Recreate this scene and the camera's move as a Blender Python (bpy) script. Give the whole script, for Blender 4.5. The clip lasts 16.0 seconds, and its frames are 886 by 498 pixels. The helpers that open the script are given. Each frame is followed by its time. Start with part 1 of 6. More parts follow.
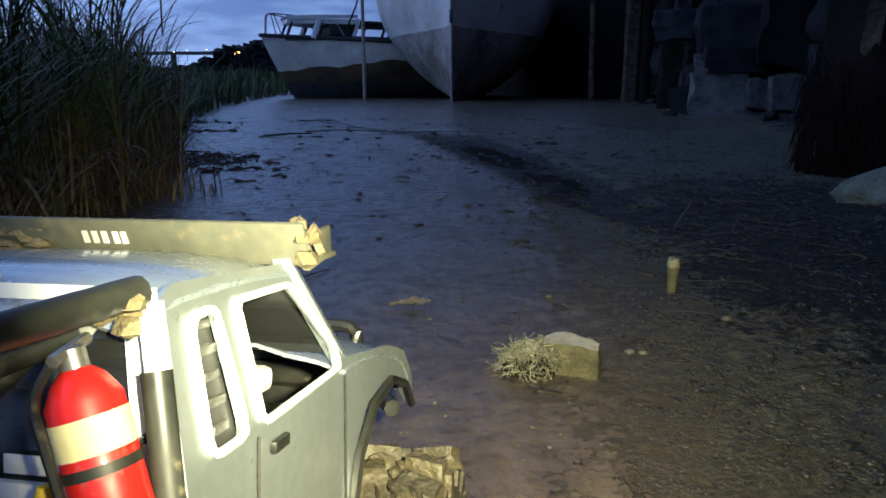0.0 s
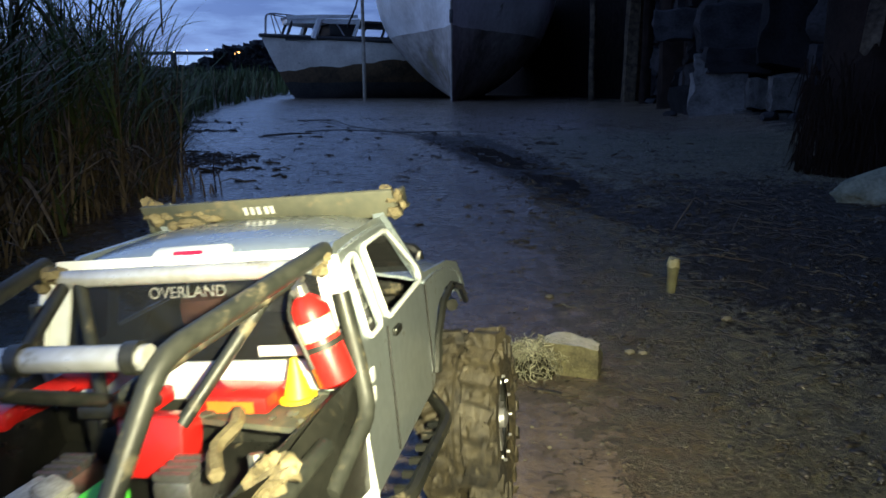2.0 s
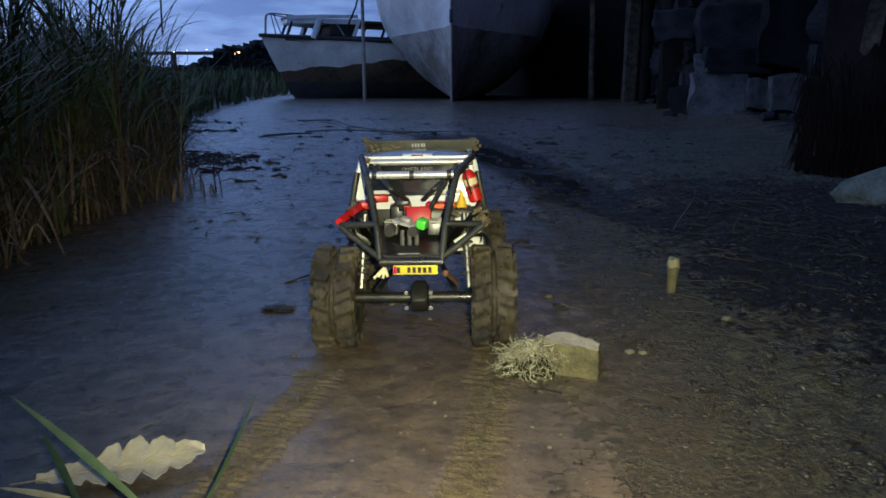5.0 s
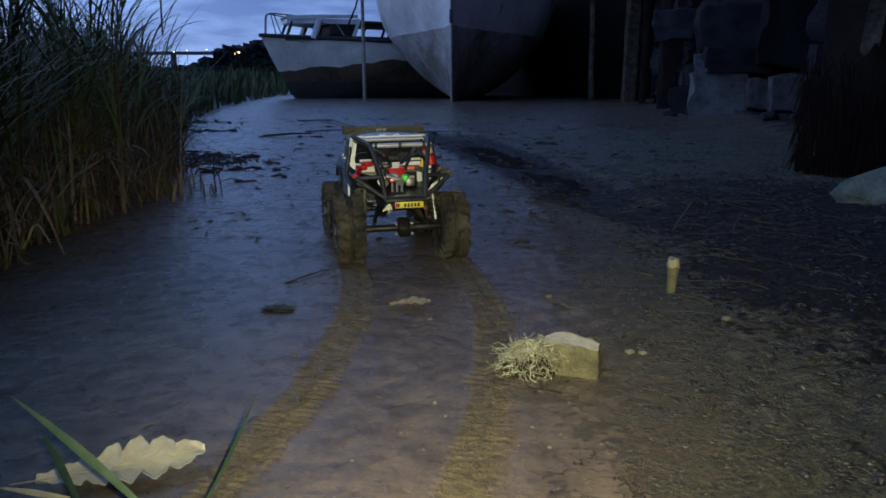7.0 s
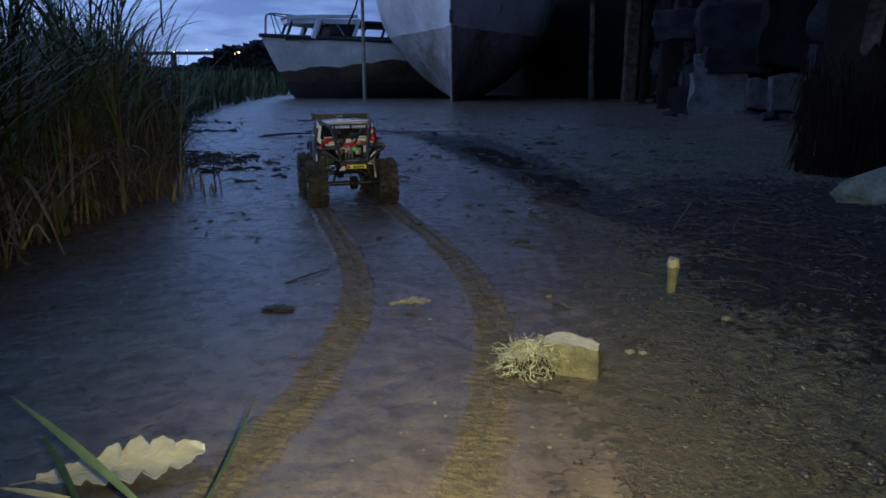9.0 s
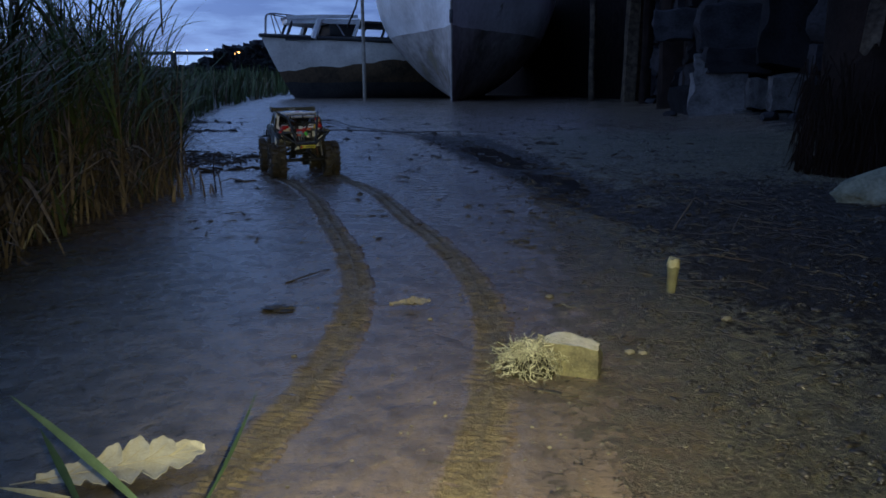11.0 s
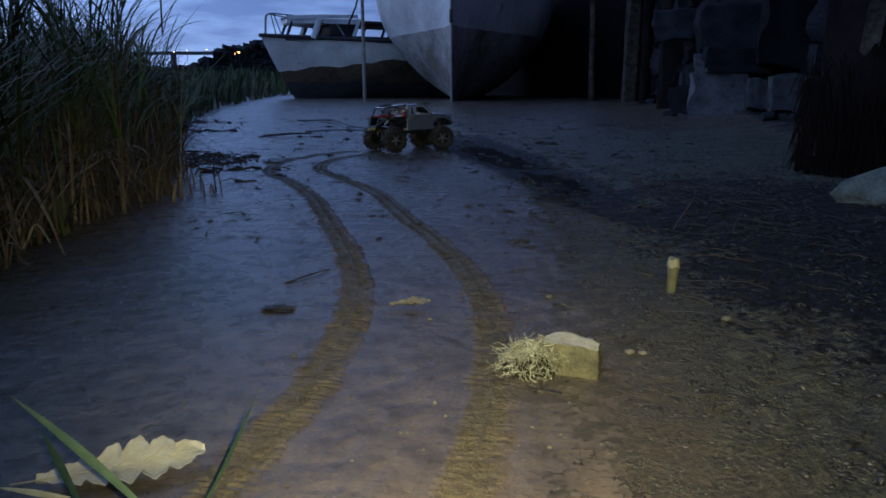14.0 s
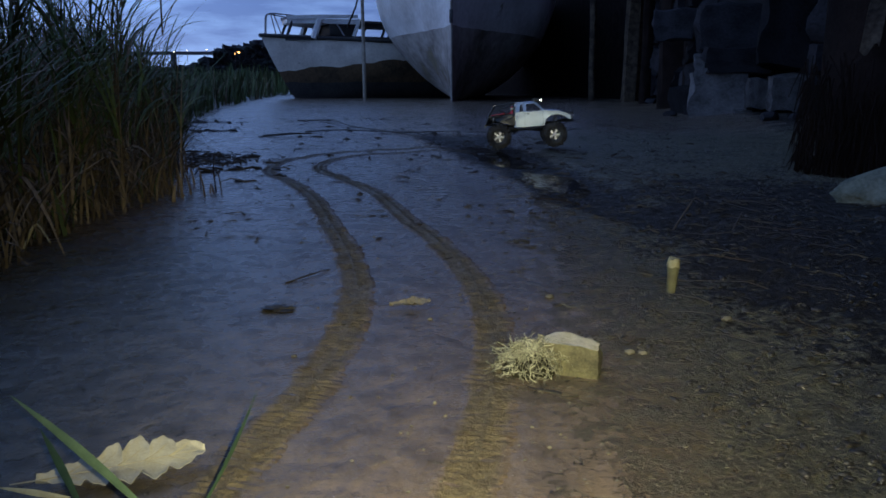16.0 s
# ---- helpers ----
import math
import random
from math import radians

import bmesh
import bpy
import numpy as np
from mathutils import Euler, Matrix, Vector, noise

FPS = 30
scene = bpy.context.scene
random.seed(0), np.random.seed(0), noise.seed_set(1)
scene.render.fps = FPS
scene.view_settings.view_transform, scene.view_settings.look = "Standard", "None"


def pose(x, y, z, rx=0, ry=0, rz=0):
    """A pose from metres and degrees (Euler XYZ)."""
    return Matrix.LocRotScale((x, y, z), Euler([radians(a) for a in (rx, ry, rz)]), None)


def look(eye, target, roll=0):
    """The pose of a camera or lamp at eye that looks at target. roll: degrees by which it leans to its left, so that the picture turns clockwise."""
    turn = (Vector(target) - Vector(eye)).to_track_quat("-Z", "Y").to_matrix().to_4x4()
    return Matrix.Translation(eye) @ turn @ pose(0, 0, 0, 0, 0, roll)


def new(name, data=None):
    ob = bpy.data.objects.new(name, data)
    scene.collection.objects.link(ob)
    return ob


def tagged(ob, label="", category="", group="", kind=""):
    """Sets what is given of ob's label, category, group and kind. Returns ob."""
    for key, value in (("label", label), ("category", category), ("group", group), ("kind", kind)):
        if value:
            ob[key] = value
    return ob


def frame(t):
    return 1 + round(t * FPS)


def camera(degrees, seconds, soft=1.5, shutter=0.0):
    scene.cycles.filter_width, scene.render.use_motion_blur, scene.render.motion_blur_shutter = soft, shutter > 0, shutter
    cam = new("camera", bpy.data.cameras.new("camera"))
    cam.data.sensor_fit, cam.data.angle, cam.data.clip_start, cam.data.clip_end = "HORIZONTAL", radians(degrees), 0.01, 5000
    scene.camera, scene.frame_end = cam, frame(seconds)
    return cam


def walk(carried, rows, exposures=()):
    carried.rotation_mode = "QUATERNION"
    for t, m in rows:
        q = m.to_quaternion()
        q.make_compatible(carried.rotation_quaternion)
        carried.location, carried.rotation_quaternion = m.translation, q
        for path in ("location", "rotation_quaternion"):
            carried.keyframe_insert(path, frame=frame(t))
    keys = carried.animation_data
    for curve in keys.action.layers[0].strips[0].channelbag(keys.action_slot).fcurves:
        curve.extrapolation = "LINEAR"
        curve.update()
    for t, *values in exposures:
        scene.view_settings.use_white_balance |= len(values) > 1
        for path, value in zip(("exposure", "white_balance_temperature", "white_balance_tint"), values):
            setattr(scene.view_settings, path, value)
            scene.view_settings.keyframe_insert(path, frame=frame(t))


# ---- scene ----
# The camera stands still, low over the mud.
cam = camera(61.4, 16.0, soft=1.6, shutter=0.5)
VIEW = pose(0, 0, 0.352, 90 - 12.08, 0, 0)
walk(cam, [(0.0, VIEW), (16.0, VIEW)], [(0.0, 0.0), (16.0, 0.0)])

# ---- light ----
world = bpy.data.worlds.new("dusk_sky")
scene.world = world
world.use_nodes = True
wt = world.node_tree
wt.nodes.clear()


def wn(kind, **kw):
    n = wt.nodes.new(kind)
    for k, v in kw.items():
        n.inputs[k].default_value = v
    return n


sky = wt.nodes.new("ShaderNodeTexSky")
sky.sky_type, sky.sun_disc = "NISHITA", False
sky.sun_elevation, sky.sun_rotation = radians(9), radians(300)
coord = wt.nodes.new("ShaderNodeTexCoord")
stretch = wn("ShaderNodeMapping", Scale=(1.2, 1.2, 6.0))
clouds = wn("ShaderNodeTexNoise", Scale=4.2, Detail=7.0, Roughness=0.55)
ramp = wt.nodes.new("ShaderNodeValToRGB")
ramp.color_ramp.elements[0].position, ramp.color_ramp.elements[0].color = 0.40, (0.095, 0.195, 0.53, 1)
ramp.color_ramp.elements[1].position, ramp.color_ramp.elements[1].color = 0.62, (0.27, 0.475, 0.95, 1)
blend = wn("ShaderNodeMix")
blend.data_type = "RGBA"
blend.inputs["Factor"].default_value = 0.86
back = wn("ShaderNodeBackground", Strength=1.05)
# the west, to the left, still glows; the east is nearly night
west = wt.nodes.new("ShaderNodeVectorMath")
west.operation = "DOT_PRODUCT"
west.inputs[1].default_value = (-0.80, -0.05, -0.31)
glow_west = wn("ShaderNodeMapRange")
for k, v in (("From Min", -0.55), ("From Max", 0.8), ("To Min", 0.0), ("To Max", 1.0)):
    glow_west.inputs[k].default_value = v
tint = wt.nodes.new("ShaderNodeMix")
tint.data_type = "RGBA"
tint.inputs["A"].default_value, tint.inputs["B"].default_value = (0.19, 0.075, 0.14, 1), (1.78, 1.97, 2.04, 1)
dim = wt.nodes.new("ShaderNodeVectorMath")
dim.operation = "MULTIPLY"
gain = wt.nodes.new("ShaderNodeVectorMath")
gain.operation = "SCALE"
gain.inputs["Scale"].default_value = 0.08
wout = wt.nodes.new("ShaderNodeOutputWorld")
for a, b in ((coord.outputs["Generated"], stretch.inputs["Vector"]), (stretch.outputs[0], clouds.inputs["Vector"]),
             (clouds.outputs[0], ramp.inputs[0]), (sky.outputs[0], gain.inputs[0]), (gain.outputs[0], blend.inputs["A"]),
             (ramp.outputs[0], blend.inputs["B"]), (coord.outputs["Generated"], west.inputs[0]), (west.outputs["Value"], glow_west.inputs["Value"]),
             (glow_west.outputs[0], tint.inputs["Factor"]), (tint.outputs["Result"], dim.inputs[1]), (blend.outputs["Result"], dim.inputs[0]), (dim.outputs[0], back.inputs["Color"]), (back.outputs[0], wout.inputs[0])):
    wt.links.new(a, b)

# what is left of the daylight, through cloud
sun = new("sun", bpy.data.lights.new("sun", "SUN"))
sun.data.energy, sun.data.angle, sun.data.color = 0.10, radians(50), (0.86, 0.78, 1.0)
sun.matrix_world = look((-9.5, -2.6, 3.0), (0, 0, 0))

# the torch beside the lens
torch = new("torch", bpy.data.lights.new("torch", "SPOT"))
torch.data.energy, torch.data.shadow_soft_size, torch.data.color = 57.0, 0.006, (1.0, 0.94, 0.58)
torch.data.spot_size, torch.data.spot_blend = radians(77), 1.0
torch.matrix_world = look((0.03, 0.0, 0.365), (0.045, 1.0, 0.06))


# ---- materials ----
def mat(name, a, b=None, scale=40.0, rough=0.6, rough2=None, metal=0.0, bump=0.0, fine=8.0, coat=0.0, mud=0.0, mud_scale=30.0, glow=0.0, alpha=1.0, trans=0.0, rand=0.0, objrand=0.0, spec=0.5):
    m = bpy.data.materials.new(name)
    m.use_nodes = True
    t = m.node_tree
    p = t.nodes["Principled BSDF"]
    p.inputs["Metallic"].default_value = metal
    p.inputs["Coat Weight"].default_value = coat
    p.inputs["Specular IOR Level"].default_value = spec
    p.inputs["Transmission Weight"].default_value = trans
    p.inputs["Alpha"].default_value = alpha
    tc = t.nodes.new("ShaderNodeTexCoord")
    big = t.nodes.new("ShaderNodeTexNoise")
    big.inputs["Scale"].default_value, big.inputs["Detail"].default_value = scale, 5.0
    small = t.nodes.new("ShaderNodeTexNoise")
    small.inputs["Scale"].default_value, small.inputs["Detail"].default_value = scale * fine, 4.0
    t.links.new(tc.outputs["Object"], big.inputs["Vector"])
    t.links.new(tc.outputs["Object"], small.inputs["Vector"])
    both = t.nodes.new("ShaderNodeMath")
    both.operation = "MULTIPLY_ADD"
    both.inputs[1].default_value = 0.45
    t.links.new(small.outputs[0], both.inputs[0])
    t.links.new(big.outputs[0], both.inputs[2])
    spread = t.nodes.new("ShaderNodeMapRange")
    spread.inputs["From Min"].default_value, spread.inputs["From Max"].default_value = 0.5, 0.95
    t.links.new(both.outputs[0], spread.inputs["Value"])
    mix = t.nodes.new("ShaderNodeMix")
    mix.data_type = "RGBA"
    mix.inputs["A"].default_value = (*a, 1)
    mix.inputs["B"].default_value = (*(b or [c * 0.7 for c in a]), 1)
    t.links.new(spread.outputs[0], mix.inputs["Factor"])
    colour = mix.outputs["Result"]
    if rand or objrand:
        info = t.nodes.new("ShaderNodeNewGeometry" if rand else "ShaderNodeObjectInfo")
        hsv = t.nodes.new("ShaderNodeHueSaturation")
        vr = t.nodes.new("ShaderNodeMapRange")
        vr.inputs["To Min"].default_value, vr.inputs["To Max"].default_value = 1 - rand - objrand, 1 + rand + objrand
        t.links.new(info.outputs["Random Per Island" if rand else "Random"], vr.inputs["Value"])
        t.links.new(vr.outputs[0], hsv.inputs["Value"])
        t.links.new(colour, hsv.inputs["Color"])
        colour = hsv.outputs[0]
    rr = t.nodes.new("ShaderNodeMapRange")
    rr.inputs["To Min"].default_value, rr.inputs["To Max"].default_value = rough, rough if rough2 is None else rough2
    t.links.new(spread.outputs[0], rr.inputs["Value"])
    rough_out = rr.outputs[0]
    if mud:
        splash = t.nodes.new("ShaderNodeTexNoise")
        splash.inputs["Scale"].default_value, splash.inputs["Detail"].default_value, splash.inputs["Roughness"].default_value = mud_scale, 8.0, 0.65
        t.links.new(tc.outputs["Object"], splash.inputs["Vector"])
        cut = t.nodes.new("ShaderNodeMapRange")
        cut.inputs["From Min"].default_value, cut.inputs["From Max"].default_value = 0.72 - 0.4 * mud, 0.80 - 0.4 * mud
        t.links.new(splash.outputs[0], cut.inputs["Value"])
        over = t.nodes.new("ShaderNodeMix")
        over.data_type = "RGBA"
        over.inputs["B"].default_value = (0.15, 0.128, 0.08, 1)
        t.links.new(cut.outputs[0], over.inputs["Factor"])
        t.links.new(colour, over.inputs["A"])
        colour = over.outputs["Result"]
        rmix = t.nodes.new("ShaderNodeMix")
        rmix.inputs["B"].default_value = 0.75
        t.links.new(cut.outputs[0], rmix.inputs["Factor"])
        t.links.new(rough_out, rmix.inputs["A"])
        rough_out = rmix.outputs["Result"]
    t.links.new(colour, p.inputs["Base Color"])
    t.links.new(rough_out, p.inputs["Roughness"])
    if bump:
        bn = t.nodes.new("ShaderNodeBump")
        bn.inputs["Strength"].default_value, bn.inputs["Distance"].default_value = min(1.0, bump), 0.15 / scale
        t.links.new(both.outputs[0], bn.inputs["Height"])
        t.links.new(bn.outputs[0], p.inputs["Normal"])
    if glow:
        t.links.new(colour, p.inputs["Emission Color"])
        p.inputs["Emission Strength"].default_value = glow
    return m


def ground_material():
    """One sheet of tidal mud: silky mud, wet mud by the reeds darkened for their reflection, gritty mud, black weedy
    silt in the gully and blacker mud beyond it, and churned ruts, by the zones of the mesh.
    """
    m = bpy.data.materials.new("tidal_mud")
    m.use_nodes = True
    t = m.node_tree
    p = t.nodes["Principled BSDF"]
    tc = t.nodes.new("ShaderNodeTexCoord")

    def tex(scale, detail=6.0, rough=0.55):
        n = t.nodes.new("ShaderNodeTexNoise")
        n.inputs["Scale"].default_value, n.inputs["Detail"].default_value, n.inputs["Roughness"].default_value = scale, detail, rough
        t.links.new(tc.outputs["Object"], n.inputs["Vector"])
        return n.outputs[0]

    def rng(src, lo, hi, to_lo=0.0, to_hi=1.0):
        n = t.nodes.new("ShaderNodeMapRange")
        for k, v in (("From Min", lo), ("From Max", hi), ("To Min", to_lo), ("To Max", to_hi)):
            n.inputs[k].default_value = v
        t.links.new(src, n.inputs["Value"])
        return n.outputs[0]

    def add(u, v, f):
        n = t.nodes.new("ShaderNodeMath")
        n.operation = "MULTIPLY_ADD"
        t.links.new(v, n.inputs[0])
        n.inputs[1].default_value = f
        t.links.new(u, n.inputs[2])
        return n.outputs[0]

    def mix(f, u, v, colour=True):
        n = t.nodes.new("ShaderNodeMix")
        n.data_type = "RGBA" if colour else "FLOAT"
        t.links.new(f, n.inputs["Factor"])
        for key, w in (("A", u), ("B", v)):
            if isinstance(w, tuple):
                n.inputs[key].default_value = (*w, 1)
            elif isinstance(w, float):
                n.inputs[key].default_value = w
            else:
                t.links.new(w, n.inputs[key])
        return n.outputs["Result"]

    def zone(name, ragged, coarse, fine, soft=0.08):
        n = t.nodes.new("ShaderNodeAttribute")
        n.attribute_name = name
        f = add(add(n.outputs["Fac"], coarse, ragged), fine, ragged)
        return rng(f, 0.5 - soft + ragged, 0.5 + soft + ragged)

    broad, n5, n24, n50, n150, n260 = tex(0.9), tex(5.0, 7.0, 0.6), tex(24.0, 8.0), tex(52.0, 8.0, 0.65), tex(150.0, 5.0, 0.7), tex(260.0, 4.0, 0.7)
    grit, dark_mud, reed_reflect = zone("grit", 0.9, n24, n150, 0.3), zone("dark_mud", 1.6, n5, n50), zone("reed_reflect", 0.3, n5, n24, 0.45)
    churn = zone("churn", 0.8, n24, n150, 0.3)
    silk = mix(rng(add(n24, n150, 0.8), 0.6, 1.2), (0.182, 0.134, 0.084), (0.056, 0.041, 0.028))
    # dark green-brown: the reeds' reflection is put into the wet mud's colour
    reed_reflect_c = mix(rng(add(n24, n150, 0.8), 0.6, 1.2), (0.080, 0.070, 0.040), (0.030, 0.027, 0.017))
    grit_c = mix(rng(add(n50, n260, 0.9), 0.76, 1.12), (0.17, 0.152, 0.08), (0.012, 0.011, 0.008))
    # weedy silt of the gully, used for all the blacker mud
    dark_mud_c = mix(rng(add(n50, n150, 0.8), 0.7, 1.1), (0.030, 0.026, 0.022), (0.007, 0.0065, 0.006))
    rut_c = mix(rng(add(n50, n150, 0.8), 0.65, 1.15), (0.185, 0.142, 0.072), (0.054, 0.042, 0.022))
    t.links.new(mix(churn, mix(dark_mud, mix(grit, mix(reed_reflect, silk, reed_reflect_c), grit_c), dark_mud_c), rut_c), p.inputs["Base Color"])
    wet = add(n5, broad, 0.6)
    r_silk, r_grit, r_dark_mud = rng(add(add(n24, n50, 0.7), wet, 0.5), 0.95, 1.5, 0.08, 0.42), rng(add(n24, n50, 0.8), 0.65, 1.1, 0.16, 0.6), rng(add(n24, n50, 0.8), 0.7, 1.1, 0.2, 0.85)
    t.links.new(mix(churn, mix(dark_mud, mix(grit, r_silk, r_grit, False), r_dark_mud, False), rng(n50, 0.35, 0.65, 0.3, 0.7), False), p.inputs["Roughness"])
    t.links.new(mix(churn, mix(dark_mud, mix(grit, mix(reed_reflect, 0.8, 0.5, False), 0.55, False), 0.25, False), 0.35, False), p.inputs["Specular IOR Level"])
    soft = add(add(rng(tex(3.5, 4.0), 0, 1, 0, 0.7), n24, 0.34), n50, 0.16)
    hard = add(add(rng(tex(3.5, 4.0), 0, 1, 0, 1.2), n50, 1.8), n260, 0.45)
    rut = add(add(rng(tex(3.5, 4.0), 0, 1, 0, 0.7), n50, 0.4), n260, 0.15)
    bn = t.nodes.new("ShaderNodeBump")
    bn.inputs["Strength"].default_value, bn.inputs["Distance"].default_value = 0.95, 0.016
    t.links.new(mix(churn, mix(dark_mud, mix(grit, soft, hard, False), hard, False), rut, False), bn.inputs["Height"])
    t.links.new(bn.outputs[0], p.inputs["Normal"])
    return m


TIDAL_MUD = ground_material()
REED_GREEN = mat("reed_green", (0.042, 0.080, 0.026), (0.080, 0.096, 0.030), 6.0, 0.55, 0.7, rand=0.5, spec=0.3)
REED_DRY = mat("reed_dry", (0.21, 0.165, 0.105), (0.065, 0.050, 0.030), 8.0, 0.65, 0.85, rand=0.5, spec=0.25)
# near-black: the shade on the quay is put into the stone's colour
STONE_SHADED = mat("shaded_quay_stone", (0.027, 0.027, 0.031), (0.007, 0.007, 0.008), 2.0, 0.9, 0.98, bump=0.35, fine=12, objrand=0.7, spec=0.08)
# paler copy of that stone for the blocks that stand out lit
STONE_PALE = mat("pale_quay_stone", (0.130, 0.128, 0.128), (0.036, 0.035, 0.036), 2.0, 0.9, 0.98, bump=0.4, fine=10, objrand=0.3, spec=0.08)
ROCK = mat("pale_rock", (0.19, 0.20, 0.155), (0.08, 0.088, 0.066), 12.0, 0.9, 1.0, bump=0.8, spec=0.15)
BLOCK_STONE = mat("algae_stone", (0.15, 0.135, 0.06), (0.05, 0.043, 0.02), 40.0, 0.6, 0.85, bump=0.8)
# much paler: the light on the block's top is put into this colour
BLOCK_TOP = mat("lit_stone_top", (0.66, 0.60, 0.44), (0.34, 0.30, 0.18), 60.0, 0.7, 0.9, bump=0.7)
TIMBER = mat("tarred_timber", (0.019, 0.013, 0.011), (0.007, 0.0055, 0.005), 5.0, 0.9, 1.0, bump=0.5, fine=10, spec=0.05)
TIMBER_PALE = mat("weathered_timber", (0.12, 0.09, 0.062), (0.022, 0.017, 0.014), 7.0, 0.85, 0.95, bump=0.5, fine=8, spec=0.12)
STAKE_SIDE = mat("weedy_stake", (0.15, 0.14, 0.06), (0.06, 0.055, 0.025), 60.0, 0.7, 0.9, bump=0.8)
STAKE = mat("broken_stake", (0.40, 0.36, 0.2), (0.19, 0.17, 0.08), 60.0, 0.7, 0.9, bump=0.8)
HULL_WHITE = mat("chalky_white_paint", (0.70, 0.70, 0.69), (0.44, 0.43, 0.41), 0.9, 0.5, 0.75, bump=0.25, fine=9, mud=0.2, mud_scale=1.3)
HULL_FOUL = mat("fouled_bottom_paint", (0.40, 0.37, 0.34), (0.10, 0.085, 0.07), 0.8, 0.7, 0.9, bump=0.5, fine=6, mud=0.34, mud_scale=0.8)
HULL_DARK = mat("dark_bottom_paint", (0.06, 0.055, 0.05), (0.03, 0.03, 0.03), 1.4, 0.7, 0.9, bump=0.5, fine=9)
HULL_RUST = mat("rusty_bottom", (0.17, 0.105, 0.05), (0.045, 0.032, 0.018), 1.1, 0.75, 0.9, bump=0.5, fine=9)
HULL_CREAM = mat("chalky_cream_paint", (0.78, 0.72, 0.62), (0.52, 0.46, 0.38), 1.6, 0.5, 0.75, bump=0.25, fine=9, mud=0.16, mud_scale=2.6)
BOAT_WHITE = mat("boat_white", (0.66, 0.67, 0.66), (0.45, 0.45, 0.43), 2.0, 0.4, 0.6, mud=0.08, mud_scale=4.0)
BOAT_DARK = mat("boat_dark", (0.02, 0.02, 0.022), (0.04, 0.038, 0.035), 3.0, 0.5, 0.7)
STEEL = mat("galvanised_rail", (0.35, 0.36, 0.38), (0.2, 0.2, 0.21), 8.0, 0.4, 0.6, metal=0.8)
POLE_WOOD = mat("pale_pole", (0.34, 0.3, 0.24), (0.2, 0.17, 0.13), 6.0, 0.7, 0.85, bump=0.4)
SMOKED = mat("smoked_pane", (0.012, 0.013, 0.014), (0.02, 0.02, 0.02), 20.0, 0.08, 0.15, alpha=0.5)
GLASS_DARK = mat("smoked_glass", (0.012, 0.013, 0.014), (0.02, 0.02, 0.02), 20.0, 0.06, 0.15, coat=0.5)
LEAF_DRY = mat("dry_oak_leaf", (0.42, 0.39, 0.28), (0.31, 0.28, 0.19), 45.0, 0.65, 0.85, bump=0.5)
LEAF_VEIN = mat("leaf_vein", (0.33, 0.295, 0.19), (0.27, 0.235, 0.15), 60.0, 0.6, 0.75)
LEAF_BROWN = mat("brown_leaf", (0.24, 0.21, 0.14), (0.11, 0.09, 0.06), 80.0, 0.55, 0.75, bump=0.5)
BLADE = mat("grass_blade", (0.115, 0.165, 0.07), (0.07, 0.11, 0.045), 50.0, 0.6, 0.75, spec=0.25)
BLADE_DARK = mat("dark_grass_blade", (0.04, 0.07, 0.025), (0.025, 0.045, 0.018), 50.0, 0.6, 0.75, spec=0.2)
WEED_BLACK = mat("rotten_weed", (0.018, 0.016, 0.012), (0.035, 0.03, 0.02), 40.0, 0.35, 0.7, bump=0.6, rand=0.6)
WEED_MATTE = mat("weed_holdfast", (0.03, 0.028, 0.014), (0.012, 0.011, 0.007), 60.0, 0.9, 1.0, bump=0.9, spec=0.1)
STRAW = mat("pale_straw", (0.42, 0.38, 0.2), (0.28, 0.24, 0.12), 60.0, 0.6, 0.8)
TWIG = mat("wet_twig", (0.035, 0.028, 0.02), (0.015, 0.012, 0.01), 40.0, 0.45, 0.7, bump=0.6)
MOSS = mat("dry_seaweed", (0.37, 0.36, 0.25), (0.07, 0.065, 0.03), 40.0, 0.6, 0.85, rand=0.8)
GRIT_CLOD = mat("gritty_clod", (0.040, 0.034, 0.022), (0.010, 0.009, 0.007), 60.0, 0.2, 0.6, bump=0.8, rand=0.6)
PEBBLE = mat("pebble", (0.11, 0.098, 0.06), (0.1, 0.09, 0.07), 60.0, 0.6, 0.85, rand=0.6)
HILL_WOOD = mat("far_wood", (0.035, 0.045, 0.045), (0.02, 0.027, 0.027), 0.05, 0.9, rand=0.4)
FIELD = mat("far_marsh", (0.035, 0.06, 0.025), (0.02, 0.035, 0.018), 0.4, 0.9)
LAMP_ORANGE = mat("sodium_lamp", (1.0, 0.42, 0.12), (1.0, 0.42, 0.12), 1.0, 0.5, glow=7.0)
LAMP_WHITE = mat("far_lamp", (1.0, 0.86, 0.62), (1.0, 0.86, 0.62), 1.0, 0.5, glow=6.0)
BRIDGE = mat("far_concrete", (0.10, 0.09, 0.09), (0.07, 0.065, 0.07), 0.1, 0.9)
# truck
SILVER = mat("silver_blue_paint", (0.36, 0.42, 0.47), (0.28, 0.33, 0.36), 20.0, 0.22, 0.32, metal=0.45, coat=0.6, mud=0.14, mud_scale=36.0)
SIDE_PAINT = mat("muddy_silver_paint", (0.54, 0.61, 0.63), (0.42, 0.48, 0.49), 16.0, 0.36, 0.44, metal=0.82, coat=0.25, mud=0.24, mud_scale=38.0)
WHITE = mat("white_plastic", (0.76, 0.79, 0.79), (0.62, 0.65, 0.64), 14.0, 0.35, 0.5, mud=0.17, mud_scale=30.0)
DIRTY_WHITE = mat("dirty_white_plastic", (0.55, 0.55, 0.52), (0.18, 0.17, 0.15), 90.0, 0.4, 0.6, mud=0.34, mud_scale=90.0)
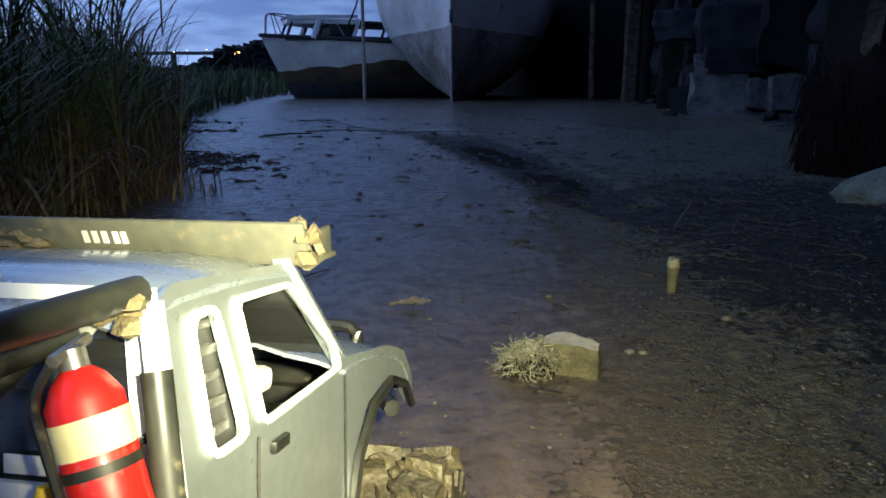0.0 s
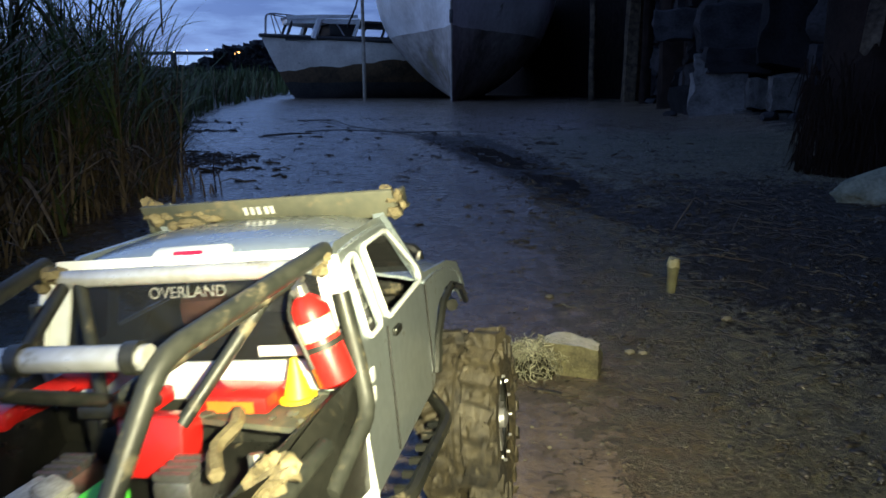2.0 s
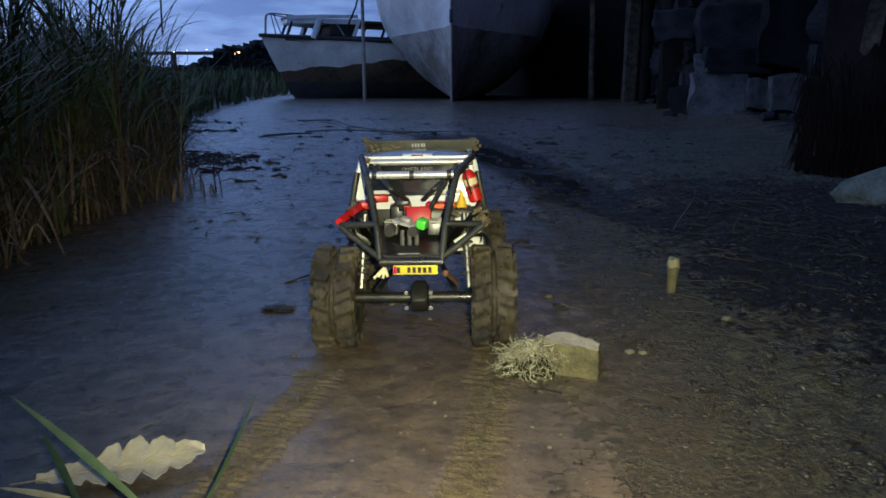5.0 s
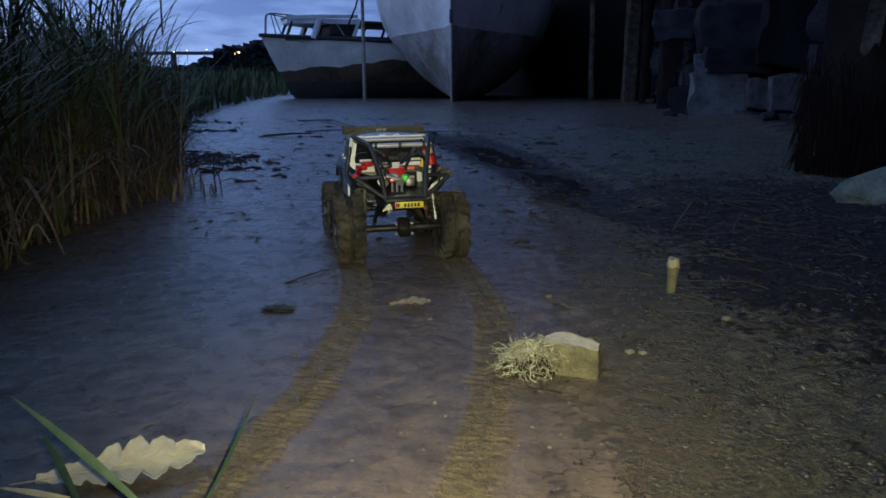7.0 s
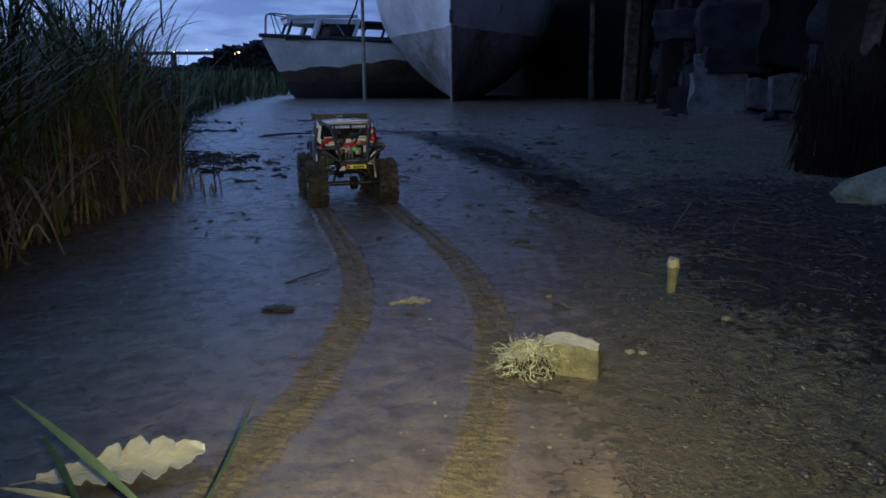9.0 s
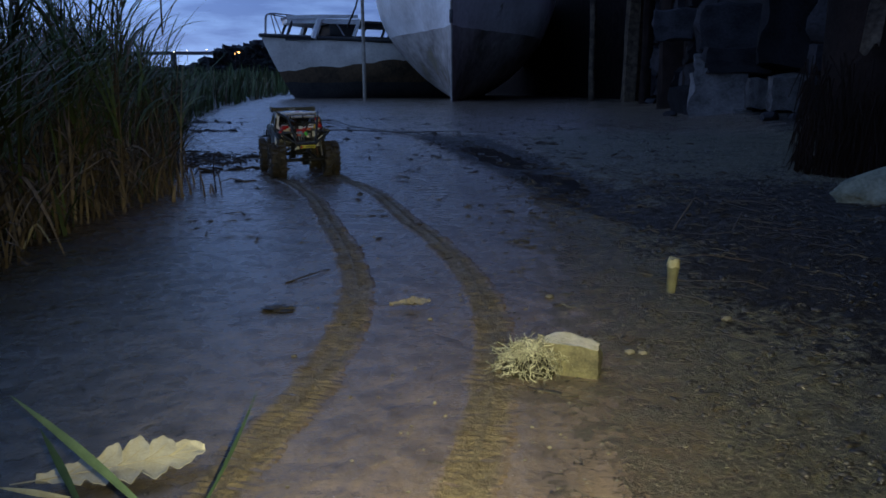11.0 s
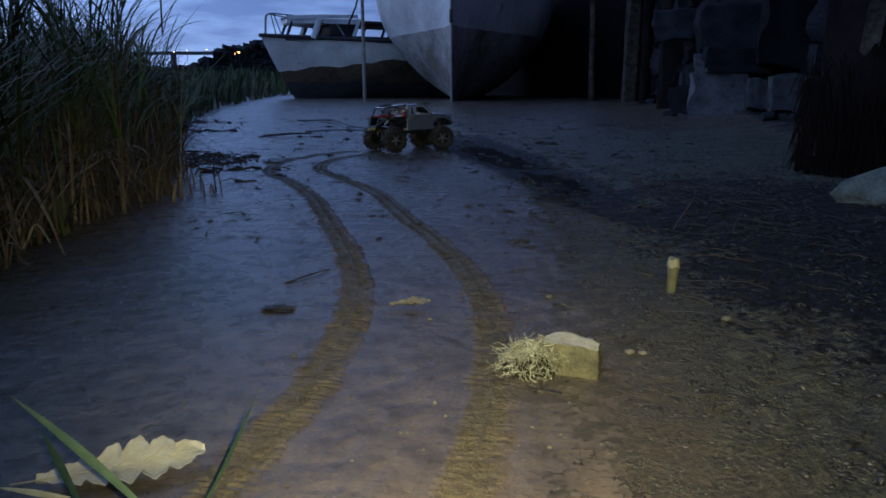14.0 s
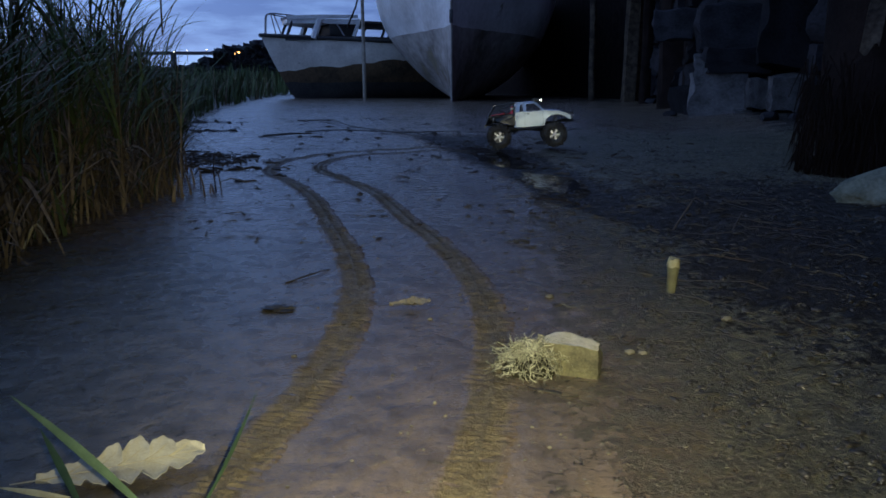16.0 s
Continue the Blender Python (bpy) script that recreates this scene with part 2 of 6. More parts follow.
BLACK = mat("black_plastic", (0.010, 0.011, 0.010), (0.022, 0.022, 0.018), 30.0, 0.25, 0.5, mud=0.27, mud_scale=34.0)
TUBE = mat("muddy_tube", (0.013, 0.015, 0.014), (0.030, 0.032, 0.026), 24.0, 0.35, 0.6, mud=0.36, mud_scale=34.0)
TUBE_SILVER = mat("silver_sleeve", (0.62, 0.63, 0.64), (0.42, 0.42, 0.4), 30.0, 0.25, 0.4, metal=0.5, mud=0.25, mud_scale=30.0)
PUDDLE = mat("shallow_water", (0.022, 0.018, 0.014), (0.012, 0.010, 0.009), 5.0, 0.04, 0.12, bump=0.12, fine=5)
TRAY = mat("muddy_tray", (0.05, 0.055, 0.045), (0.10, 0.10, 0.07), 20.0, 0.5, 0.7, mud=0.34, mud_scale=26.0)
CLOD = mat("mud_clod", (0.20, 0.165, 0.09), (0.09, 0.072, 0.036), 60.0, 0.65, 0.9, bump=1.0)
RUBBER = mat("muddy_rubber", (0.074, 0.060, 0.033), (0.010, 0.009, 0.0075), 20.0, 0.5, 0.85, bump=0.9, mud=0.22, mud_scale=40.0)
CHROME = mat("chrome_rim", (0.55, 0.55, 0.55), (0.25, 0.25, 0.24), 40.0, 0.25, 0.45, metal=0.7, mud=0.24, mud_scale=60.0)
METAL = mat("steel_part", (0.30, 0.30, 0.29), (0.16, 0.16, 0.15), 50.0, 0.35, 0.5, metal=0.8, mud=0.25, mud_scale=50.0)
RED = mat("red_paint", (0.62, 0.015, 0.012), (0.45, 0.012, 0.01), 30.0, 0.3, 0.45, coat=0.3, mud=0.18, mud_scale=40.0)
RED_LENS = mat("red_lens", (0.55, 0.01, 0.05), (0.42, 0.01, 0.04), 60.0, 0.12, coat=0.6)
ORANGE = mat("orange_plastic", (0.85, 0.17, 0.02), (0.75, 0.13, 0.02), 40.0, 0.4, 0.5)
YELLOW = mat("yellow_plastic", (0.85, 0.56, 0.02), (0.75, 0.48, 0.02), 40.0, 0.4, 0.5)
PLATE_YELLOW = mat("number_plate_yellow", (0.78, 0.66, 0.04), (0.66, 0.55, 0.04), 60.0, 0.35, 0.5, mud=0.08)
INK = mat("black_ink", (0.02, 0.02, 0.02), (0.03, 0.03, 0.03), 60.0, 0.5)
FADED_INK = mat("faded_white_ink", (0.26, 0.26, 0.25), (0.10, 0.10, 0.095), 160.0, 0.6)
WHITE_INK = mat("white_ink", (0.62, 0.62, 0.6), (0.5, 0.5, 0.48), 60.0, 0.5)
GREEN = mat("lime_green", (0.10, 0.72, 0.06), (0.08, 0.6, 0.05), 60.0, 0.35)
CREAM = mat("cream_rubber", (0.74, 0.68, 0.40), (0.62, 0.55, 0.3), 60.0, 0.6)
COPPER = mat("rusty_link", (0.22, 0.10, 0.05), (0.12, 0.06, 0.035), 60.0, 0.6, 0.8)
SEAT_RED = mat("salmon_seat", (0.48, 0.2, 0.17), (0.38, 0.15, 0.12), 60.0, 0.6)
LED = mat("lit_lamp", (1.0, 0.98, 0.95), (1.0, 0.98, 0.95), 60.0, 0.3, glow=14.0)
CLEAR = mat("clear_lens", (0.8, 0.82, 0.84), (0.7, 0.72, 0.74), 60.0, 0.1, 0.2, metal=0.3, coat=0.6)


# ---- mesh helpers ----
def finish(ob_name, bm, material, smooth=True):
    me = bpy.data.meshes.new(ob_name)
    bmesh.ops.recalc_face_normals(bm, faces=bm.faces)
    bm.to_mesh(me)
    bm.free()
    mats = material if isinstance(material, (list, tuple)) else [material]
    for m in mats:
        me.materials.append(m)
    if smooth:
        for f in me.polygons:
            f.use_smooth = True
        me.set_sharp_from_angle(angle=radians(40))
    return me


def part(name, bm, material, parent, label="", smooth=True):
    ob = new(name, finish(name, bm, material, smooth))
    ob.parent = parent
    return tagged(ob, label)


def thing(name, bm, material, label, category, group="", kind="", smooth=True):
    return tagged(new(name, finish(name, bm, material, smooth)), label, category, group, kind)


def raw(name, verts, faces, material):
    me = bpy.data.meshes.new(name)
    me.from_pydata(verts, [], faces)
    mats = material if isinstance(material, (list, tuple)) else [material]
    for m in mats:
        me.materials.append(m)
    return me


def box(bm, c, size, turn=(0, 0, 0), bevel=0.0, taper=1.0):
    v = bmesh.ops.create_cube(bm, size=1.0)["verts"]
    for q in v:
        if q.co.z > 0:
            q.co.x *= taper
            q.co.y *= taper
    bmesh.ops.transform(bm, matrix=pose(*c, *turn) @ Matrix.Diagonal((*size, 1)), verts=v)
    if bevel:
        e = list({e for q in v for e in q.link_edges})
        bmesh.ops.bevel(bm, geom=e, offset=bevel, segments=2, affect="EDGES", profile=0.5)
    return bm


def rod(bm, pts, r, seg=10, r_end=None, close=True):
    """A round bar along the points, tapering to r_end."""
    pts = [Vector(p) for p in pts]
    rings = []
    n = len(pts)
    for i, p in enumerate(pts):
        d = (pts[min(i + 1, n - 1)] - pts[max(i - 1, 0)]).normalized()
        side = d.cross(Vector((0, 0, 1)))
        if side.length < 0.05:
            side = d.cross(Vector((0, 1, 0)))
        side.normalize()
        up = side.cross(d)
        rad = r + ((r_end if r_end is not None else r) - r) * i / max(1, n - 1)
        rings.append([bm.verts.new(p + rad * (math.cos(a) * side + math.sin(a) * up)) for a in (2 * math.pi * k / seg for k in range(seg))])
    for a, b in zip(rings, rings[1:]):
        for k in range(seg):
            bm.faces.new((a[k], a[(k + 1) % seg], b[(k + 1) % seg], b[k]))
    if close:
        bm.faces.new(rings[0])
        bm.faces.new(rings[-1])
    return bm


def bent(pts, r=0.012, steps=3):
    """The points with their corners rounded."""
    pts = [Vector(p) for p in pts]
    out = [pts[0]]
    for a, b, c in zip(pts, pts[1:], pts[2:]):
        u, v = (a - b), (c - b)
        k = min(r, 0.45 * u.length, 0.45 * v.length)
        p, q = b + u.normalized() * k, b + v.normalized() * k
        for i in range(steps + 1):
            s = i / steps
            out.append((1 - s) ** 2 * p + 2 * s * (1 - s) * b + s * s * q)
    return out + [pts[-1]]


def lathe(bm, profile, m, seg=24, close=True):
    """profile: (along the axis, radius). The axis is local y of m."""
    rings = []
    for h, r in profile:
        rings.append([bm.verts.new(m @ Vector((r * math.cos(a), h, r * math.sin(a)))) for a in (2 * math.pi * k / seg for k in range(seg))])
    for a, b in zip(rings, rings[1:]):
        for k in range(seg):
            bm.faces.new((a[k], a[(k + 1) % seg], b[(k + 1) % seg], b[k]))
    if close:
        bm.faces.new(rings[0])
        bm.faces.new(rings[-1])
    return bm


def sheet(bm, outline, holes, place, thick):
    """A flat plate with holes; place(u, v) lifts it into space."""
    edges = []
    for loop in (outline, *holes):
        vs = [bm.verts.new((u, v, 0)) for u, v in loop]
        edges += [bm.edges.new((a, b)) for a, b in zip(vs, vs[1:] + vs[:1])]
    made = bmesh.ops.triangle_fill(bm, use_beauty=True, use_dissolve=False, edges=edges)
    faces = [f for f in made["geom"] if isinstance(f, bmesh.types.BMFace)]
    verts = list({v for f in faces for v in f.verts})
    for v in verts:
        v.co = place(v.co.x, v.co.y)
    bmesh.ops.recalc_face_normals(bm, faces=faces)
    bmesh.ops.solidify(bm, geom=faces, thickness=thick)
    return bm


def lump(bm, c, size, rough=0.25, seed=0, sub=2, freq=1.5, flat=0.0):
    v = bmesh.ops.create_icosphere(bm, subdivisions=sub, radius=1.0)["verts"]
    off = Vector((seed * 7.3, seed * 3.1, seed * 1.7))
    for q in v:
        k = 1 + rough * noise.noise(q.co * freq + off) + 0.4 * rough * noise.noise(q.co * freq * 3 + off)
        q.co = Vector((q.co.x * size[0] * k, q.co.y * size[1] * k, max(q.co.z, -1 + flat) * size[2] * k)) + Vector(c)
    return bm


def clamp(v, lo=0.0, hi=1.0):
    return max(lo, min(hi, v))


def smooth_step(v, lo, hi):
    v = clamp((v - lo) / (hi - lo))
    return v * v * (3 - 2 * v)


# ---- ground ----
BANK = [(0.0, -0.75), (1.3, -0.86), (1.7, -0.98), (2.5, -0.95), (3.6, -1.35), (5.8, -2.1), (8.3, -2.85), (14.8, -4.4), (33.0, -7.2), (60.0, -9.0)]
GULLY = [(0.9, 1.02), (1.3, 0.92), (1.65, 0.74), (2.25, 0.52), (3.2, 0.42), (4.2, 0.27), (5.3, 0.12), (7.0, -0.25)]


def along(line, y):
    return float(np.interp(y, [p[0] for p in line], [p[1] for p in line]))


def ground_z(x, y):
    """Height of the mud."""
    v = Vector((x, y, 0))
    d = math.hypot(x, y)
    z = 0.006 * noise.noise(v * 2.2) + 0.0035 * noise.noise(v * 6.0)
    far = smooth_step(d, 3.0, 9.0)
    z += 0.02 * far * noise.noise(v * 0.6)
    rough = smooth_step(x - 0.12 * y, 0.1, 0.45) * (1 - 0.5 * far)
    z += rough * (0.006 * noise.noise(v * 14.0) + 0.006 * noise.noise(v * 32.0))
    if d < 2.2:
        z += (0.0007 + 0.0036 * rough) * noise.noise(v * 70.0)
    if y > 0:
        z += 0.09 * smooth_step(along(BANK, y) - x, -0.1, 0.9)
        g = abs(x - along(GULLY, y)) / (0.10 + 0.03 * y)
        if 0.8 < y < 7.5:
            z -= 0.016 * (1 - smooth_step(g, 0.2, 1.0)) * smooth_step(y, 0.8, 1.3)
            z += 0.008 * math.exp(-((g - 1.3) / 0.35) ** 2)
        z += 0.09 * smooth_step(x - (1.1 + 0.18 * y), 0.0, 1.2) * smooth_step(y, 1.0, 3.0)
        z += 0.004 * max(0.0, min(y, 60) - 12)
    return z


def mark_zones(me, verts, churn=None):
    """Which kind of mud lies where, and where it is darkened."""
    zones = {"grit": [], "dark_mud": [], "reed_reflect": []}
    for x, y, z in verts:
        far = 1 - smooth_step(y, 5.0, 7.5)
        zones["grit"].append(smooth_step(x - (0.20 + 0.08 * y), -0.22, 0.22) * far)
        g = abs(x - along(GULLY, y)) / (0.10 + 0.035 * y)
        gully = (1 - smooth_step(g, 0.3, 1.4)) * smooth_step(y, 0.9, 1.3) * far
        # dark: blacker to the right; foot: blacker towards the quay wall
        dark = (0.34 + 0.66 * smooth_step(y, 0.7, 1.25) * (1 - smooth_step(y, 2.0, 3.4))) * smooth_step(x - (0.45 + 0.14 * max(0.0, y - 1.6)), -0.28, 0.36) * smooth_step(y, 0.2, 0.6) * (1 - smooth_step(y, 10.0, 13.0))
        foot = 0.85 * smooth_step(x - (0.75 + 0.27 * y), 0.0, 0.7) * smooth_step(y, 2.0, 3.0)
        zones["dark_mud"].append(max(gully, dark, foot))
        # wet mud beside the reeds, coloured darker where it would mirror them
        zones["reed_reflect"].append(smooth_step(-0.18 - x - 0.06 * y, -0.28, 0.34) * (1 - smooth_step(y, 1.3, 2.2)))
    zones["churn"] = churn or [0.0] * len(verts)
    for name, values in zones.items():
        me.attributes.new(name, "FLOAT", "POINT").data.foreach_set("value", values)


def build_ground():
    front = [radians(a) for a in np.linspace(-42, 42, 330)]
    rest = [radians(a) for a in np.linspace(42, 318, 70)[1:-1]]
    angles = front + rest
    radii = list(np.geomspace(0.15, 9.0, 420)) + list(np.geomspace(9.0, 900.0, 110))[1:]
    verts, faces = [(0, 0, 0)], []
    na = len(angles)
    for r in radii:
        for a in angles:
            x, y = r * math.sin(a), r * math.cos(a)
            verts.append((x, y, ground_z(x, y)))
    for k in range(na):
        faces.append((0, 1 + (k + 1) % na, 1 + k))
    for i in range(len(radii) - 1):
        for k in range(na):
            p, q = 1 + i * na + k, 1 + i * na + (k + 1) % na
            faces.append((p, q, q + na, p + na))
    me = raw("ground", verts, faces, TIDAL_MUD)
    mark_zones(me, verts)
    me.polygons.foreach_set("use_smooth", [True] * len(faces))
    return tagged(new("ground", me), "wet brown tidal mud with grit and puddles", "mud", kind="structure")


ground = build_ground()


def build_puddle():
    """Standing water in the gully."""
    verts, faces = [], []
    n = 90
    for k in range(n + 1):
        q = k / n
        y = 2.55 + 2.35 * q
        w = (0.05 + 0.19 * math.sin(math.pi * q) ** 0.8) * (1 + 0.5 * noise.noise(Vector((q * 9, 0, 4))))
        x = along(GULLY, y) + 0.05 * noise.noise(Vector((q * 7, 3, 1)))
        for side in (-1, 1):
            edge = w * (1 + 0.5 * noise.noise(Vector((q * 34, side * 5, 2)))) * min(1.0, 12 * q, 12 * (1 - q))
            verts.append((x + side * edge, y, -0.0125))
    for k in range(n):
        faces.append((2 * k, 2 * k + 1, 2 * k + 3, 2 * k + 2))
    tagged(new("puddle", raw("puddle", verts, faces, PUDDLE)), "shallow dark water standing in the mud gully", "puddle", kind="structure")


build_puddle()


# ---- distance ----
def build_hill():
    verts, faces = [], []
    rnd = random.Random(5)
    # wooded ridge: many small crowns on a low rise
    for i in range(520):
        u = rnd.random()
        x = -205 + 125 * u
        top = 14.0 + 15 * smooth_step(u, 0.22, 0.55) + 6 * smooth_step(u, 0.5, 1.0)
        z = top * rnd.uniform(0.25, 1.0)
        r = rnd.uniform(2.0, 4.0)
        b = len(verts)
        n = 7
        for k in range(n):
            a = 2 * math.pi * k / n
            q = r * rnd.uniform(0.7, 1.25)
            verts.append((x + q * math.cos(a), 520 + rnd.uniform(-8, 8), z + q * math.sin(a) * 0.9))
        verts.append((x, 512, z))
        for k in range(n):
            faces.append((b + n, b + k, b + (k + 1) % n))
    b = len(verts)
    steps = 40
    for i in range(steps + 1):
        u = i / steps
        top = 13.0 + 14 * smooth_step(u, 0.22, 0.55) + 5 * smooth_step(u, 0.5, 1.0)
        verts += [(-208 + 130 * u, 515, -3), (-208 + 130 * u, 522, top)]
    for i in range(steps):
        p = b + 2 * i
        faces.append((p, p + 2, p + 3, p + 1))
    tagged(new("wooded_hill", raw("wooded_hill", verts, faces, HILL_WOOD)), "dark wooded hill across the estuary at dusk", "hill", kind="structure")


build_hill()


def build_far_shore():
    bm = bmesh.new()
    box(bm, (-330, 560, 26.0), (420, 6, 2.2))
    for k in range(12):
        box(bm, (-520 + 36 * k, 560, 12), (3, 4, 26))
    thing("bridge", bm, BRIDGE, "long low concrete bridge far across the water", "bridge")
    bm = bmesh.new()
    rnd = random.Random(8)
    for k in range(70):
        lump(bm, (rnd.uniform(-420, -60), rnd.uniform(430, 470), rnd.uniform(2, 7)), (rnd.uniform(9, 16), 4, rnd.uniform(2.5, 5)), 0.4, k, 1)
    thing("far_marsh", bm, FIELD, "dark green marsh and scrub on the far shore", "marsh", kind="stuff")
    rows = ((-132.5, 500, 21.2, 1.0, LAMP_ORANGE), (-135.0, 500, 20.2, 0.5, LAMP_ORANGE), (-153.0, 500, 23.0, 0.5, LAMP_WHITE),
            (-166.0, 500, 22.5, 0.45, LAMP_WHITE), (-174.5, 500, 21.5, 0.65, LAMP_WHITE), (-182.0, 500, 21.8, 0.35, LAMP_WHITE), (-144.0, 500, 13.5, 0.25, LAMP_WHITE))
    for x, y, z, r, m in rows:
        z, r = z + 2.5, 0.6 * r
        bm = bmesh.new()
        lathe(bm, [(-0.5 * r, 0.3 * r), (-0.3 * r, r), (0.3 * r, r), (0.5 * r, 0.3 * r)], pose(x, y, z), 10)
        lamp = thing("street_lamp", bm, m, "small glowing street lamp on the far shore", "street lamp", "lamps on the far shore")
        bm = bmesh.new()
        rod(bm, [(x, y, -2), (x, y, z - 0.4 * r)], 0.12, 6)
        part("post", bm, BRIDGE, lamp)


build_far_shore()


# ---- reeds ----
def blade(verts, faces, slots, base, height, lean, width, slot, rnd, n=5, droop=0.35):
    d = Vector((math.cos(lean[0]), math.sin(lean[0]), 0))
    side = Vector((-d.y, d.x, 0))
    if rnd.random() < 0.5:
        side = (side + d * rnd.uniform(-0.8, 0.8)).normalized()
    b = len(verts)
    for i in range(n + 1):
        s = i / n
        out = lean[1] * s ** 1.6 * height
        z = height * (s - droop * lean[1] * s ** 3)
        p = Vector(base) + d * out + Vector((0, 0, z))
        w = width * (1 - s ** 2.2) * 0.5 + 0.0006
        verts += [tuple(p - side * w), tuple(p + side * w)]
    for i in range(n):
        q = b + 2 * i
        faces.append((q, q + 1, q + 3, q + 2))
        slots.append(slot)


def reed_object(name, label, verts, faces, slots):
    me = raw(name, verts, faces, [REED_GREEN, REED_DRY])
    me.polygons.foreach_set("material_index", slots)
    return tagged(new(name, me), label, "reeds", kind="stuff")


def leaf_blade(verts, faces, slots, base, way, length, width, slot, rise, fall, n=5):
    """One arching leaf from a stem."""
    d = Vector((math.cos(way), math.sin(way), 0))
    side = Vector((-d.y, d.x, 0.25)).normalized()
    b = len(verts)
    for i in range(n + 1):
        s = i / n
        p = Vector(base) + d * (length * (0.25 * s + 0.5 * s * s)) + Vector((0, 0, length * (rise * s - fall * s ** 2.4)))
        w = width * 0.5 * (0.55 + 1.4 * s) * (1 - s) ** 0.8 + 0.0005
        verts += [tuple(p - side * w), tuple(p + side * w)]
    for i in range(n):
        q = b + 2 * i
        faces.append((q, q + 1, q + 3, q + 2))
        slots.append(slot)


def build_reeds():
    rnd = random.Random(11)
    verts, faces, slots = [], [], []
    # tussocks of stems that fan out, green above and dead below
    for i in range(64):
        ty = 1.45 + 2.9 * rnd.random() ** 1.15
        back = abs(rnd.gauss(0, 0.40)) if i < 54 else rnd.uniform(0.25, 0.9)
        tx = along(BANK, ty) - 0.03 - back
        tall = rnd.uniform(0.28, 0.52) + 0.34 * smooth_step(back, 0.05, 0.6)
        sway = rnd.uniform(-0.5, 0.9)
        if i >= 56:
            ty, tall = rnd.uniform(2.3, 3.5), rnd.uniform(0.45, 0.70)
            tx = along(BANK, ty) - rnd.uniform(0.06, 0.24)
        for j in range(rnd.randint(7, 12)):
            x, y = tx + rnd.gauss(0, 0.06), ty + rnd.gauss(0, 0.07)
            h = tall * rnd.uniform(0.6, 1.12)
            z = ground_z(x, y) - 0.01
            lean, bow = sway + rnd.gauss(0, 1.5), rnd.uniform(0.02, 0.30 if i < 56 else 0.16)
            dry = rnd.random() < 0.25
            blade(verts, faces, slots, (x, y, z), h, (lean, bow), rnd.uniform(0.003, 0.007), 1, rnd, 5)
            for k in range(rnd.randint(4, 6)):
                s = rnd.uniform(0.2, 0.97)
                out = bow * s ** 1.6 * h
                p = (x + out * math.cos(lean), y + out * math.sin(lean), z + h * (s - 0.35 * bow * s ** 3))
                low = s < (0.48 if i < 56 else 0.25)
                leaf_blade(verts, faces, slots, p, rnd.uniform(0, 6.28), rnd.uniform(0.14, 0.38), rnd.uniform(0.005, 0.012), 1 if dry or low else 0, rnd.uniform(0.3, 0.8) if low else rnd.uniform(0.7, 1.15), rnd.uniform(0.5, 0.95) if low else rnd.uniform(0.0, 0.45))
    # the bed goes on along the bank
    for i in range(520):
        y = rnd.uniform(0.1, 1.5)
        x = min(along(BANK, y), -0.64 * y - 0.06) - 0.1 - abs(rnd.gauss(0, 0.3))
        blade(verts, faces, slots, (x, y, ground_z(x, y) - 0.01), rnd.uniform(0.45, 0.95), (3.1 + rnd.uniform(-0.9, 0.9), rnd.uniform(0.02, 0.2)), rnd.uniform(0.006, 0.014), rnd.randint(0, 1), rnd, 4)
    # dead skirt: leaning, bent and broken straw
    for i in range(900):
        y = 1.4 + 2.4 * rnd.random() ** 1.2
        x = along(BANK, y) + rnd.uniform(-0.3, 0.05) - 0.04 * noise.noise(Vector((y * 6, 0, 0)))
        blade(verts, faces, slots, (x, y, ground_z(x, y) - 0.01), rnd.uniform(0.08, 0.40), (rnd.uniform(0, 6.28), rnd.uniform(0.1, 1.1)), rnd.uniform(0.002, 0.009), 1 if rnd.random() < 0.86 else 0, rnd, 4, rnd.uniform(0.2, 0.8))
    # cut and rotten stubs in front of the bank
    for i in range(26):
        y = rnd.choice((2.45, 2.6, 2.9, 3.3)) + rnd.gauss(0, 0.09)
        x = along(BANK, y) + 0.06 + abs(rnd.gauss(0, 0.06))
        blade(verts, faces, slots, (x, y, ground_z(x, y) - 0.01), rnd.uniform(0.03, 0.15), (rnd.uniform(0, 6.28), rnd.uniform(0.0, 0.5)), rnd.uniform(0.005, 0.011), 1, rnd, 3)
    reed_object("reed_clump", "tall green reeds with dry straw stalks on the bank", verts, faces, slots)
    verts, faces, slots = [], [], []
    for i in range(9500):
        y = 4.0 * (9.5 ** rnd.random())
        x = along(BANK, y) - abs(rnd.gauss(0, 0.3 * y)) * rnd.random() ** 0.5 + rnd.gauss(0, 0.04 * y)
        if x > along(BANK, y) + 0.1:
            continue
        k = clamp(y / 12, 0.5, 2.2)
        blade(verts, faces, slots, (x, y, ground_z(x, y) - 0.01), rnd.uniform(0.3, 0.8) * (0.7 + 0.28 * k), (rnd.uniform(0, 6.28), rnd.uniform(0.05, 0.7)), rnd.uniform(0.012, 0.024) * k, 1 if rnd.random() < 0.12 else 0, rnd, 3)
    reed_object("reed_bed", "green reed bed along the edge of the mud", verts, faces, slots)
    verts, faces, slots = [], [], []
    for i in range(5000):
        y = 36.0 * (6.0 ** rnd.random())
        x = along(BANK, min(y, 60)) + 6 - abs(rnd.gauss(0, 0.5 * y)) * rnd.random() ** 0.5
        blade(verts, faces, slots, (x, y, ground_z(x, y) - 0.01), rnd.uniform(1.0, 1.7), (rnd.uniform(0, 6.28), rnd.uniform(0.02, 0.3)), rnd.uniform(0.1, 0.22), 0, rnd, 2)
